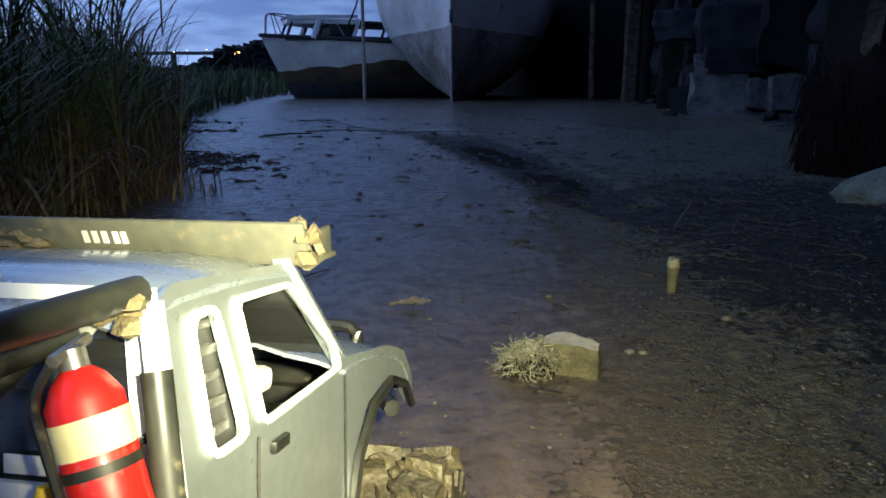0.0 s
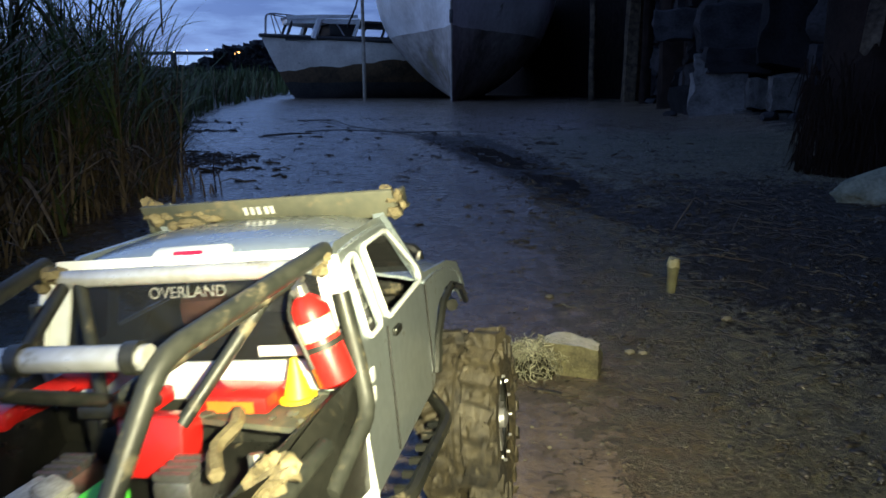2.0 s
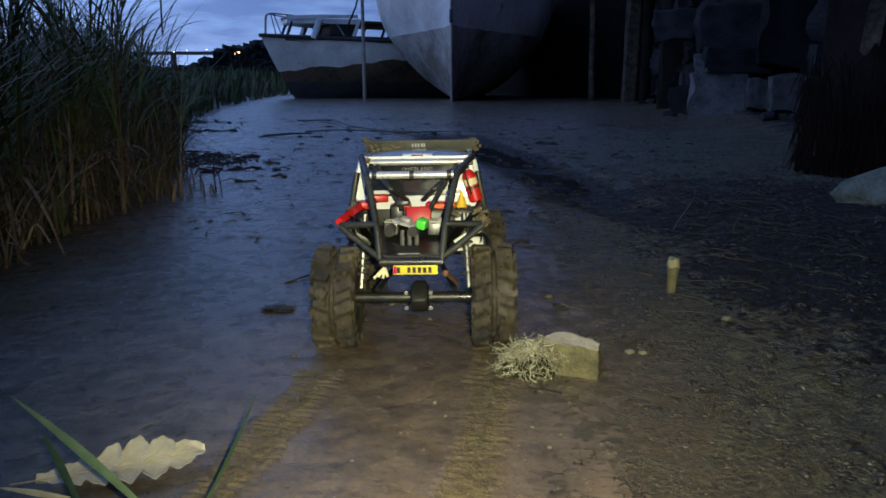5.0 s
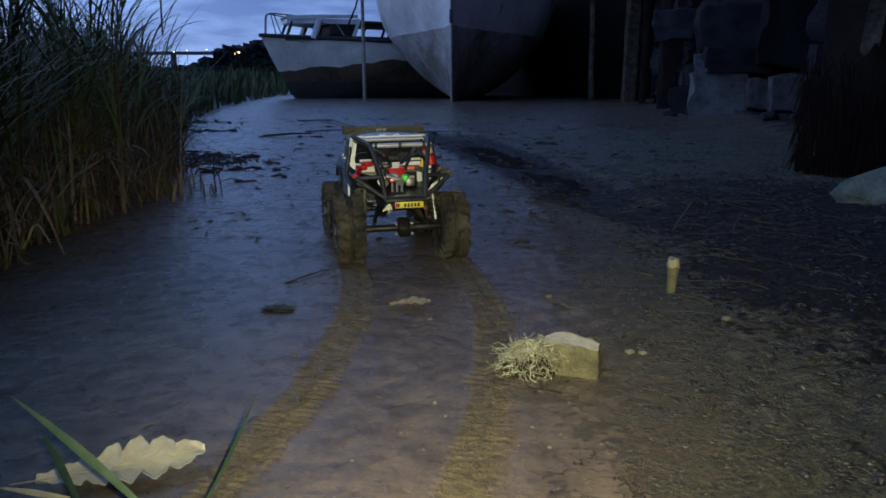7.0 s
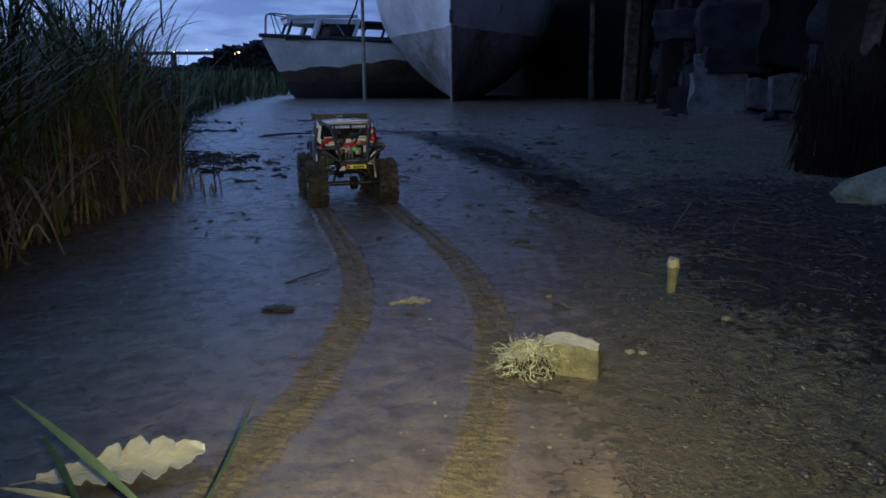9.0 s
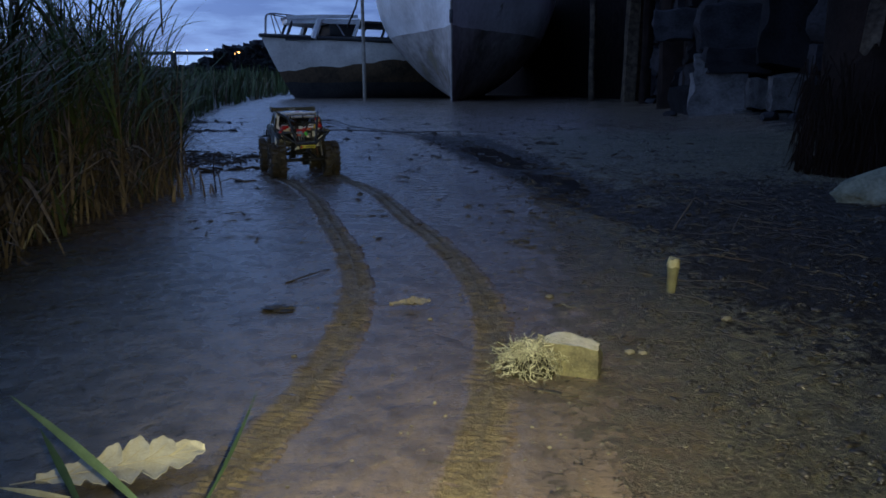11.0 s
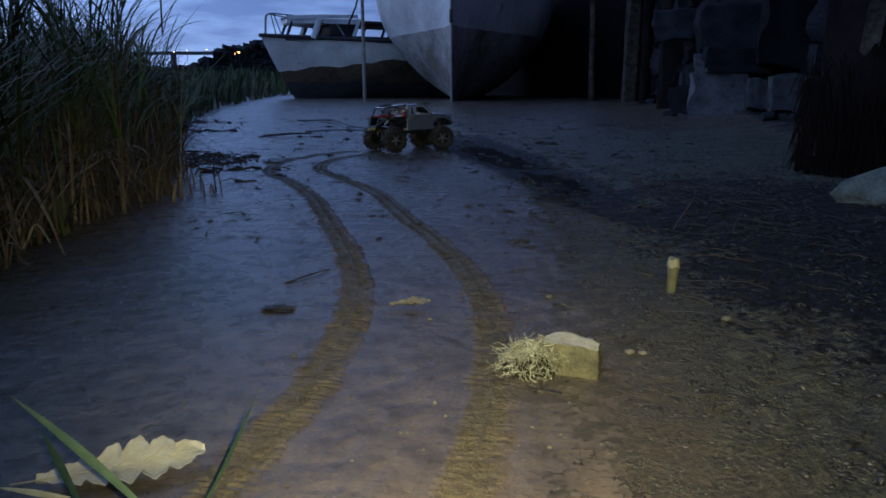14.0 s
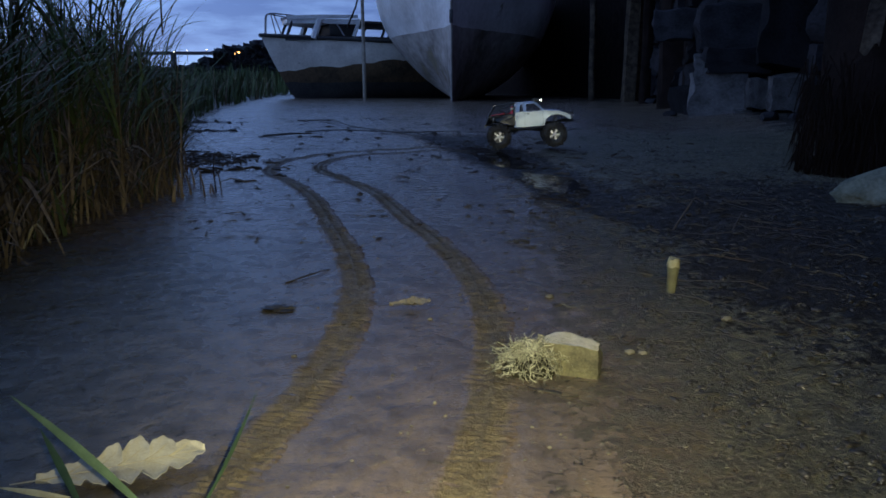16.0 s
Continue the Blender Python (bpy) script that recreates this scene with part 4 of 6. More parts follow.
def build_stake():
    bm = bmesh.new()
    n = 12
    rings = []
    for z, r in ((-0.03, 0.007), (0.0, 0.0075), (0.02, 0.0088), (0.040, 0.0105), (0.053, 0.0115), (0.062, 0.0108), (0.067, 0.0085)):
        rings.append([bm.verts.new((r * math.cos(a) * (1 + 0.25 * noise.noise(Vector((math.cos(a) * 2, math.sin(a) * 2, z * 30)))), r * math.sin(a), z + (0.013 * noise.noise(Vector((math.cos(a) * 3, math.sin(a) * 3, 4))) if z > 0.05 else 0))) for a in (2 * math.pi * k / n for k in range(n))])
    for a, b in zip(rings, rings[1:]):
        for k in range(n):
            bm.faces.new((a[k], a[(k + 1) % n], b[(k + 1) % n], b[k]))
    bm.faces.new(rings[-1])
    for f in bm.faces:
        f.material_index = 1 if f.calc_center_median().z < 0.05 else 0
    ob = thing("wooden_stake", bm, [STAKE, STAKE_SIDE], "short broken wooden stake standing in the mud", "stake")
    ob.matrix_world = pose(0.403, 1.275, rest(0.403, 1.275) - 0.004, 0, 2, 0)


build_stake()


def oak_leaf(length, material, seed, lobes=5, curl=0.02):
    """A lobed leaf lying along +x, with a midrib, cupped."""
    rnd = random.Random(seed)
    n = 110
    bm = bmesh.new()

    def half_width(s, ph):
        """A long wedge, then lobes with narrow notches between them, and a blunt tip."""
        env = 0.285 * math.sin(math.pi * min(1.0, 0.03 + 0.90 * s ** 1.25)) ** 0.9
        f = (lobes * max(0.0, s - 0.16) / 0.84 + 0.18 * ph) % 1.0
        lobe = math.sin(math.pi * f ** 1.35) ** 0.55
        tooth = 0.05 * math.sin(lobes * 17 * s + 3 * ph)
        return max(0.004, env * (1 - 0.52 * (1 - lobe) * smooth_step(s, 0.16, 0.36) + tooth))

    rows = []
    for i in range(n + 1):
        s = i / n
        ring = []
        for k in range(-4, 5):
            q = k / 4
            w = half_width(s, 0.4 if k > 0 else 1.9) * abs(q) * length
            z = curl * length * (q * q * 0.9 + 0.6 * (s - 0.5) ** 2 + 0.35 * math.sin(9 * s + 3 * q)) + 0.002 * abs(math.sin(7 * math.pi * s + q * 2)) * abs(q)
            ring.append(bm.verts.new((s * length + 0.22 * w * (1 - s) - 0.06 * w, math.copysign(w, q) if k else 0.0, z)))
        rows.append(ring)
    for a, b in zip(rows, rows[1:]):
        for k in range(8):
            bm.faces.new((a[k], a[k + 1], b[k + 1], b[k]))
    bmesh.ops.recalc_face_normals(bm, faces=bm.faces)
    bmesh.ops.solidify(bm, geom=list(bm.faces), thickness=0.0006)
    return bm


leaf = thing("oak_leaf", oak_leaf(0.142, LEAF_DRY, 2, 5.0, 0.03), LEAF_DRY, "large pale dry oak leaf lying on the mud", "leaf")
leaf.matrix_world = pose(-0.366, 0.612, rest(-0.31, 0.63) + 0.006, 6, -2, 20) @ Matrix.Diagonal((1.03, 0.94, 1.0, 1))
bm = bmesh.new()
rod(bm, [(-0.020, 0.0, 0.003), (0.0, 0, 0.0022), (0.06, 0.0, 0.002), (0.135, 0.0, 0.0035)], 0.0007, 6, 0.0003)
for k in range(5):
    for sgn in (-1, 1):
        x = 0.022 + 0.022 * k
        rod(bm, [(x, 0, 0.0022), (x + 0.012, sgn * 0.010, 0.003), (x + 0.02, sgn * 0.02, 0.0045)], 0.0006, 4, 0.0003)
part("midrib", bm, LEAF_VEIN, leaf, "brown stalk and veins")
leaf = thing("fallen_leaf", oak_leaf(0.072, LEAF_BROWN, 5, 3, 0.08), LEAF_BROWN, "small brown curled leaf on the mud", "leaf")
leaf.matrix_world = pose(-0.088, 1.178, rest(-0.06, 1.18) + 0.004, 8, -4, 3) @ Matrix.Diagonal((0.95, 0.75, 0.8, 1))
bm = bmesh.new()
rod(bm, [(-0.02, 0.003, 0.0), (0.0, 0, 0.001), (0.05, 0.0, 0.004)], 0.001, 5, 0.0005)
part("midrib", bm, TWIG, leaf)


def grass_blade(pts, width, material, label, tilt=0.0):
    bm = bmesh.new()
    pts = [Vector(p) for p in pts]
    prev = None
    n = 14
    for i in range(n + 1):
        s = i / n
        p = (1 - s) ** 2 * pts[0] + 2 * s * (1 - s) * pts[1] + s * s * pts[2]
        d = (2 * (1 - s) * (pts[1] - pts[0]) + 2 * s * (pts[2] - pts[1])).normalized()
        side = d.cross(Vector((0, -1, 0.35))).normalized()
        nor = side.cross(d)
        w = width * 0.5 * (min(1.0, 0.55 + s) if s < 0.45 else (1 - ((s - 0.45) / 0.55) ** 1.6)) + 0.0002
        row = [bm.verts.new(p - side * w), bm.verts.new(p + nor * 0.16 * w * 2), bm.verts.new(p + side * w)]
        if prev:
            for k in range(2):
                bm.faces.new((prev[k], prev[k + 1], row[k + 1], row[k]))
        prev = row
    bmesh.ops.recalc_face_normals(bm, faces=bm.faces)
    bmesh.ops.solidify(bm, geom=list(bm.faces), thickness=0.0004)
    return thing("grass_blade", bm, material, label, "grass", "grass blades beside the leaf")


grass_blade([(-0.229, 0.508, 0.049), (-0.288, 0.553, 0.067), (-0.382, 0.618, 0.087)], 0.0075, BLADE, "broad pale green grass blade leaning over the leaf")
grass_blade([(-0.283, 0.526, 0.038), (-0.316, 0.568, 0.044), (-0.356, 0.612, 0.058)], 0.0075, BLADE_DARK, "dark green grass blade beside the leaf")
grass_blade([(-0.185, 0.526, 0.038), (-0.179, 0.589, 0.048), (-0.184, 0.694, 0.061)], 0.0034, BLADE_DARK, "thin dark green grass blade beside the track")
grass_blade([(-0.314, 0.572, 0.014), (-0.351, 0.582, 0.014), (-0.388, 0.592, 0.013)], 0.005, STRAW, "pale dry straw lying on the mud")


def twig(pts, r, label="dark wet twig lying on the mud", material=TWIG, name="twig"):
    bm = bmesh.new()
    q = [(x, y, rest(x, y) + r * 0.7 + dz) for x, y, dz in pts]
    rod(bm, bent(q, 0.05), r, 7, r * 0.55)
    return thing(name, bm, material, label, "twig", "twigs on the mud")


twig([(-0.292, 1.34, 0), (-0.25, 1.40, 0.004), (-0.226, 1.45, 0)], 0.0018)
twig([(-1.65, 8.6, 0), (-1.2, 8.3, 0.02), (-0.85, 7.0, 0.01), (-0.5, 6.3, 0), (-0.15, 5.7, 0)], 0.008, "long dark branch lying on the mud", name="branch")
twig([(-1.15, 6.3, 0), (-0.85, 6.1, 0.03), (-0.3, 6.0, 0.01), (0.15, 6.4, 0)], 0.006, "long dark branch lying on the mud", name="branch")
twig([(-1.35, 5.65, 0), (-1.12, 5.6, 0.02), (-1.0, 5.75, 0.012)], 0.009, "dark waterlogged log on the mud", name="log")
twig([(0.29, 2.33, 0), (0.36, 2.36, 0.008), (0.43, 2.38, 0)], 0.004, "dark stick lying on the mud", name="stick")
twig([(-0.78, 2.55, 0), (-0.77, 2.5, 0.09), (-0.75, 2.46, 0.15)], 0.003, "thin dead stalk standing in the mud", name="dead_stalk")
twig([(-0.77, 2.5, 0.06), (-0.73, 2.48, 0.10)], 0.002, "thin dead stalk standing in the mud", name="dead_stalk")
twig([(-0.93, 1.62, 0.0), (-0.92, 1.66, 0.06), (-0.86, 1.60, 0.02)], 0.0035, "bent straw at the foot of the reeds", STRAW, "straw")
twig([(0.62, 1.98, 0), (0.68, 2.0, 0.08), (0.70, 1.99, 0.07)], 0.003, "dark broken branch sticking out of the mud", name="branch")
twig([(0.75, 1.9, 0), (0.78, 1.92, 0.04)], 0.003, "dark broken branch sticking out of the mud", name="branch")
rock("mud_lump", -0.272, 1.175, (0.026, 0.014, 0.0055), GRIT_CLOD, "dark muddy lump of rotten wood", 12, -8, 3, 0.3, 0.9, 2.2)
rnd = random.Random(51)
for k in range(34):
    y = rnd.uniform(0.95, 2.4)
    x = rnd.uniform(0.28, 0.62) * y + rnd.uniform(-0.02, 0.1)
    a, l = rnd.gauss(2.6, 0.7), rnd.uniform(0.05, 0.24)
    x2, y2 = x + l * math.cos(a), y + l * math.sin(a)
    xm, ym = 0.5 * (x + x2) + rnd.uniform(-0.05, 0.05), 0.5 * (y + y2) + rnd.uniform(-0.05, 0.05)
    twig([(x, y, 0), (xm, ym, rnd.uniform(0, 0.012)), (x2, y2, 0)], rnd.uniform(0.0006, 0.0016), "thin twig tangled in the gritty mud", TWIG if rnd.random() < 0.85 else TIMBER_PALE)


def build_debris():
    """Pebbles, shell bits and black flecks of weed strewn over the mud."""
    rnd = random.Random(61)
    bm = bmesh.new()
    for k in range(800):
        y = 0.6 * (5.0 ** rnd.random())
        x = (-0.3 + 0.95 * rnd.random() ** 0.6) * y + 0.02
        r = rnd.uniform(0.0006, 0.0024) * (0.7 + 0.5 * y)
        lump(bm, (x, y, rest(x, y) + 0.2 * r), (r, r * 0.8, r * 0.55), 0.4, k, 1)
    for x, y, r in ((-0.02, 1.12, 0.004), (0.255, 0.965, 0.008), (0.272, 0.962, 0.007), (0.437, 1.1, 0.009), (0.182, 1.23, 0.008), (-0.2, 0.95, 0.004)):
        lump(bm, (x, y, rest(x, y) + 0.3 * r), (r, r * 0.8, r * 0.6), 0.4, 9, 2)
    thing("gravel", bm, PEBBLE, "scattered small pebbles and shell bits on mud", "gravel", kind="stuff")
    # clods of gritty mud
    ball = bmesh.new()
    bmesh.ops.create_icosphere(ball, subdivisions=1, radius=1.0)
    unit = [v.co.copy() for v in ball.verts]
    tris = [tuple(v.index for v in f.verts) for f in ball.faces]
    ball.free()
    verts, faces = [], []
    for k in range(5200):
        y = 0.62 + 2.6 * rnd.random() ** 1.5
        x = 0.16 + 0.05 * y + (0.5 * y + 0.1) * rnd.random() ** 0.8
        if noise.noise(Vector((x * 7, y * 7, 5))) < rnd.uniform(-0.45, 0.25):
            continue
        r = (0.0012 + 0.0036 * rnd.random() ** 3) * (0.75 + 0.35 * y)
        c, sn = math.cos(k), math.sin(k)
        a, w, h = r * rnd.uniform(1.0, 2.2), r, r * rnd.uniform(0.4, 0.8)
        b, z = len(verts), rest(x, y)
        for q in unit:
            m = 1 + 0.35 * noise.noise(q * 1.7 + Vector((k, 0, 0)))
            u, v = q.x * a * m, q.y * w * m
            verts.append((x + u * c - v * sn, y + u * sn + v * c, z + 0.05 * h + q.z * h * m))
        faces += [tuple(b + i for i in f) for f in tris]
    me = raw("mud_clods", verts, faces, GRIT_CLOD)
    me.polygons.foreach_set("use_smooth", [True] * len(faces))
    tagged(new("mud_clods", me), "small dark clods of gritty mud", "mud", kind="stuff")
    # torn strips and lumps of rotten weed
    bm = bmesh.new()
    spots = []
    for k in range(1700):
        y = 1.7 * (5.4 ** rnd.random())
        spots.append((along(BANK, y) + 0.05 + rnd.random() ** 0.8 * (0.75 + 0.55 * y), y, (0.0012 + 0.0085 * rnd.random() ** 4) * (0.5 + 0.3 * y)))
    for k in range(700):
        y = 0.95 + 4.6 * rnd.random() ** 1.4
        spots.append((along(GULLY, y) + rnd.gauss(0.05, 0.10 + 0.05 * y), y, (0.0015 + 0.011 * rnd.random() ** 3) * (0.5 + 0.3 * y)))
    for k in range(1300):
        y = 0.8 + 2.4 * rnd.random()
        spots.append((rnd.uniform(0.08, 0.64) * y, y, (0.0012 + 0.009 * rnd.random() ** 2.5) * (0.5 + 0.3 * y)))
    for k in range(150):
        y = rnd.choice((3.3, 3.7, 4.0, 6.5, 8.0)) + rnd.gauss(0, 0.12)
        spots.append((along(BANK, y) + 0.12 + abs(rnd.gauss(0, 0.22)), y, rnd.uniform(0.012, 0.028)))
    for k, (x, y, r) in enumerate(spots):
        a = rnd.gauss(3.0, 0.9)
        d = Vector((math.cos(a), math.sin(a), 0)) * r * rnd.uniform(0.6, 3.5)
        p = Vector((x, y, rest(x, y) + 0.1 * r))
        pts = [p - d, p - 0.3 * d + Vector((-d.y, d.x, 0)) * rnd.uniform(-0.5, 0.5) + Vector((0, 0, rnd.uniform(0, 0.8) * r)), p + 0.4 * d + Vector((0, 0, rnd.uniform(-0.2, 0.5) * r)), p + d + Vector((-d.y, d.x, 0)) * rnd.uniform(-0.5, 0.5)]
        rod(bm, pts, r * rnd.uniform(0.12, 0.4), 5, r * 0.08)
        if rnd.random() < 0.35:
            lump(bm, p, (r * 0.9, r * 0.7, r * 0.45), 0.8, k, 1)
    thing("weed_flecks", bm, WEED_BLACK, "black strips of rotten weed strewn over mud", "seaweed", kind="stuff")


build_debris()


# ---- the toy truck: x forward, y left, z up, origin on the ground under the rear axle ----
truck = tagged(new("toy_truck"), "muddy silver radio-controlled crawler truck with tube frame", "toy truck")
R_TYRE = 0.072
BASE = 0.32
Y_WHEEL = 0.109


def side_y(z):
    """Half width of the cab: it leans in above the belt."""
    return 0.094 - 0.22 * max(0.0, z - 0.205) ** 0.95


def rounded(pts, r=0.006, n=3):
    out = []
    m = len(pts)
    for i in range(m):
        a, b, c = (Vector(pts[(i + k - 1) % m]) for k in range(3))
        u, v = a - b, c - b
        k = min(r, 0.4 * u.length, 0.4 * v.length)
        p, q = b + u.normalized() * k, b + v.normalized() * k
        for j in range(n + 1):
            s = j / n
            w = (1 - s) ** 2 * p + 2 * s * (1 - s) * b + s * s * q
            out.append((w.x, w.y))
    return out


SIDE = [(0.100, 0.120), (0.097, 0.205), (0.112, 0.257), (0.120, 0.262), (0.212, 0.262), (0.226, 0.257), (0.264, 0.211), (0.345, 0.203), (0.388, 0.192), (0.412, 0.172), (0.418, 0.156),
        (0.404, 0.152), (0.376, 0.172), (0.340, 0.183), (0.300, 0.178), (0.276, 0.158), (0.268, 0.132), (0.262, 0.124)]
QUARTER = [(0.120, 0.207), (0.126, 0.250), (0.144, 0.252), (0.146, 0.207)]
DOOR_WIN = [(0.160, 0.207), (0.160, 0.252), (0.212, 0.253), (0.250, 0.219), (0.250, 0.209)]


def build_cab():
    for sgn in (-1, 1):
        bm = bmesh.new()
        sheet(bm, rounded(SIDE, 0.006), [rounded(QUARTER, 0.006), rounded(DOOR_WIN, 0.005)], lambda u, v: Vector((u, sgn * side_y(v), v)), 0.0025)
        side = part("cab_side", bm, SIDE_PAINT, truck, "silver cab side smeared with mud")
        bm = bmesh.new()
        sheet(bm, [(0.119, 0.206), (0.125, 0.256), (0.145, 0.258), (0.147, 0.206)], [], lambda u, v: Vector((u, sgn * (side_y(v) - 0.004), v)), 0.001)
        part("quarter_window", bm, INK, side, "dark side window with raised pattern")
        bm = bmesh.new()
        for k in range(5):
            z = 0.2125 + 0.0085 * k
            box(bm, (0.1335 + 0.1 * (z - 0.21), sgn * (side_y(z) - 0.0022), z), (0.010 + 0.003 * (k % 2), 0.002, 0.0032), (0, 0, 0), 0.0006)
        part("window_decal", bm, METAL, side, "row of dull metal shapes on the side window")
        # window frame lips
        bm = bmesh.new()
        for loop in (rounded(QUARTER, 0.006), rounded(DOOR_WIN, 0.005)):
            pts = [(u, sgn * (side_y(v) + 0.0008), v) for u, v in loop]
            rod(bm, pts + pts[:1], 0.0016, 6, close=False)
        part("window_frame", bm, WHITE if sgn < 0 else SILVER, side, "pale window surround")
        bm = bmesh.new()
        box(bm, (0.172, sgn * 0.0955, 0.196), (0.014, 0.003, 0.005), bevel=0.001)
        part("door_handle", bm, BLACK, side)
        bm = bmesh.new()
        for u, v, w in ((0.113, 0.188, 0.010), (0.113, 0.177, 0.008)):
            box(bm, (u, sgn * 0.0955, v), (w, 0.0015, 0.008), bevel=0.0006)
        part("badge", bm, WHITE, side, "small red and white badge")
        bm = bmesh.new()
        rod(bm, [(0.153, sgn * 0.0952, 0.125), (0.153, sgn * 0.0952, 0.204)], 0.0007, 4)
        part("door_seam", bm, INK, side)
        bm = bmesh.new()
        rod(bm, [(0.258, sgn * 0.0952, 0.135), (0.256, sgn * 0.0950, 0.205)], 0.0007, 4)
        part("door_seam", bm, INK, side)
        # wheel arch lip and sill slider
        bm = bmesh.new()
        rod(bm, [(0.404, sgn * 0.096, 0.152), (0.376, sgn * 0.098, 0.172), (0.340, sgn * 0.098, 0.183), (0.300, sgn * 0.098, 0.178), (0.276, sgn * 0.097, 0.158), (0.268, sgn * 0.096, 0.132)], 0.003, 6)
        part("wheel_arch", bm, BLACK, side)
        bm = bmesh.new()
        rod(bm, bent([(0.095, sgn * 0.088, 0.118), (0.115, sgn * 0.108, 0.112), (0.235, sgn * 0.108, 0.110), (0.262, sgn * 0.088, 0.118)]), 0.0045, 8)
        for k in range(6):
            box(bm, (0.13 + 0.018 * k, sgn * 0.103, 0.111), (0.004, 0.014, 0.004))
        part("rock_slider", bm, BLACK, truck)
        # front pillar
        bm = bmesh.new()
        rod(bm, [(0.214, sgn * 0.078, 0.264), (0.264, sgn * 0.088, 0.211)], 0.0045, 6)
        part("front_pillar", bm, SILVER, truck)
    # roof, crowned
    bm = bmesh.new()
    rows = []
    for i, x in enumerate((0.104, 0.110, 0.122, 0.15, 0.185, 0.212, 0.224, 0.230)):
        zt = (0.254, 0.2605, 0.2645, 0.2665, 0.267, 0.266, 0.2625, 0.259)[i]
        row = []
        for k in range(-6, 7):
            q = k / 6
            row.append(bm.verts.new((x, 0.0815 * q, zt - 0.006 * q ** 4 - 0.002 * q * q)))
        rows.append(row)
    for a, b in zip(rows, rows[1:]):
        for k in range(12):
            bm.faces.new((a[k], a[k + 1], b[k + 1], b[k]))
    bmesh.ops.recalc_face_normals(bm, faces=bm.faces)
    bmesh.ops.solidify(bm, geom=list(bm.faces), thickness=0.002)
    part("roof", bm, SILVER, truck, "silver blue roof")
    # rear wall with window
    def rear(u, v):
        return Vector((0.0975 + 0.15 * max(0.0, v - 0.205), u, v))
    bm = bmesh.new()
    sheet(bm, [(-0.092, 0.118), (0.092, 0.118), (0.094, 0.205), (0.082, 0.262), (-0.082, 0.262), (-0.094, 0.205)],
          [rounded([(-0.082, 0.203), (0.082, 0.203), (0.073, 0.256), (-0.073, 0.256)], 0.008)], rear, 0.0025)
    wall = part("rear_wall", bm, WHITE, truck, "white rear cab wall")
    bm = bmesh.new()
    rod(bm, [(0.0945, -0.095, 0.120), (0.0935, -0.096, 0.205), (0.102, -0.084, 0.258)], 0.004, 8)
    part("corner_pillar", bm, WHITE, truck, "white rounded cab corners")
    bm = bmesh.new()
    rod(bm, [(0.0945, 0.095, 0.120), (0.0935, 0.096, 0.205), (0.102, 0.084, 0.258)], 0.004, 8)
    part("corner_pillar", bm, WHITE, truck, "white rounded cab corners")
    bm = bmesh.new()
    sheet(bm, [(-0.082, 0.203), (0.082, 0.203), (0.073, 0.256), (-0.073, 0.256)], [], lambda u, v: rear(u, v) + Vector((0.003, 0, 0)), 0.0006)
    part("rear_window", bm, SMOKED, wall, "smoked rear window pane")
    # panel added over the white wall to make its lower part black
    bm = bmesh.new()
    box(bm, (0.0925, 0.016, 0.152), (0.002, 0.144, 0.064), bevel=0.0005)
    part("black_panel", bm, BLACK, truck, "black panel over the lower rear cab wall")
    # words on the rear window
    font = bpy.data.curves.new("word", "FONT")
    font.body, font.size, font.align_x, font.extrude = "OVERLAND", 0.0090, "CENTER", 0.0001
    word = new("window_lettering", font)
    dg = bpy.context.evaluated_depsgraph_get()
    me = bpy.data.meshes.new_from_object(word.evaluated_get(dg))
    bpy.data.objects.remove(word)
    me.materials.append(FADED_INK)
    word = new("window_lettering", me)
    word.parent = truck
    tagged(word, "pale lettering across the rear window")
    word.matrix_local = pose(0.1002, 0, 0.2395, 90, 0, -90) @ pose(0, 0, 0, -8, 0, 0)
    for y in (0.056, -0.052):
        bm = bmesh.new()
        box(bm, (0.0985, y, 0.2085), (0.001, 0.028, 0.006), bevel=0.0004)
        part("window_sticker", bm, WHITE_INK, wall, "small white sticker")
    # brake light on the roof
    bm = bmesh.new()
    box(bm, (0.1125, 0, 0.2615), (0.010, 0.046, 0.007), (0, -18, 0), 0.0025)
    lamp = part("brake_light", bm, WHITE, truck, "white roof lamp housing")
    bm = bmesh.new()
    box(bm, (0.1078, 0, 0.2618), (0.003, 0.018, 0.0042), (0, -18, 0), 0.001)
    part("lens", bm, RED_LENS, lamp, "red lens")
    # bonnet and nose
    bm = bmesh.new()
    rows = []
    for x, z in ((0.258, 0.2145), (0.29, 0.2135), (0.33, 0.2095), (0.37, 0.2025), (0.394, 0.194), (0.410, 0.182), (0.414, 0.168)):
        row = []
        for k in range(-6, 7):
            q = k / 6
            row.append(bm.verts.new((x - 0.012 * q ** 4 * (x > 0.36), 0.0945 * q, z - 0.009 * q ** 4 + (0.003 if 0.25 < abs(q) < 0.6 and x < 0.38 else 0))))
        rows.append(row)
    for a, b in zip(rows, rows[1:]):
        for k in range(12):
            bm.faces.new((a[k], a[k + 1], b[k + 1], b[k]))
    bmesh.ops.recalc_face_normals(bm, faces=bm.faces)
    bmesh.ops.solidify(bm, geom=list(bm.faces), thickness=0.002)
    part("bonnet", bm, SILVER, truck, "silver blue bonnet")
    bm = bmesh.new()
    box(bm, (0.409, 0, 0.165), (0.008, 0.11, 0.022), bevel=0.002)
    part("grille", bm, BLACK, truck)
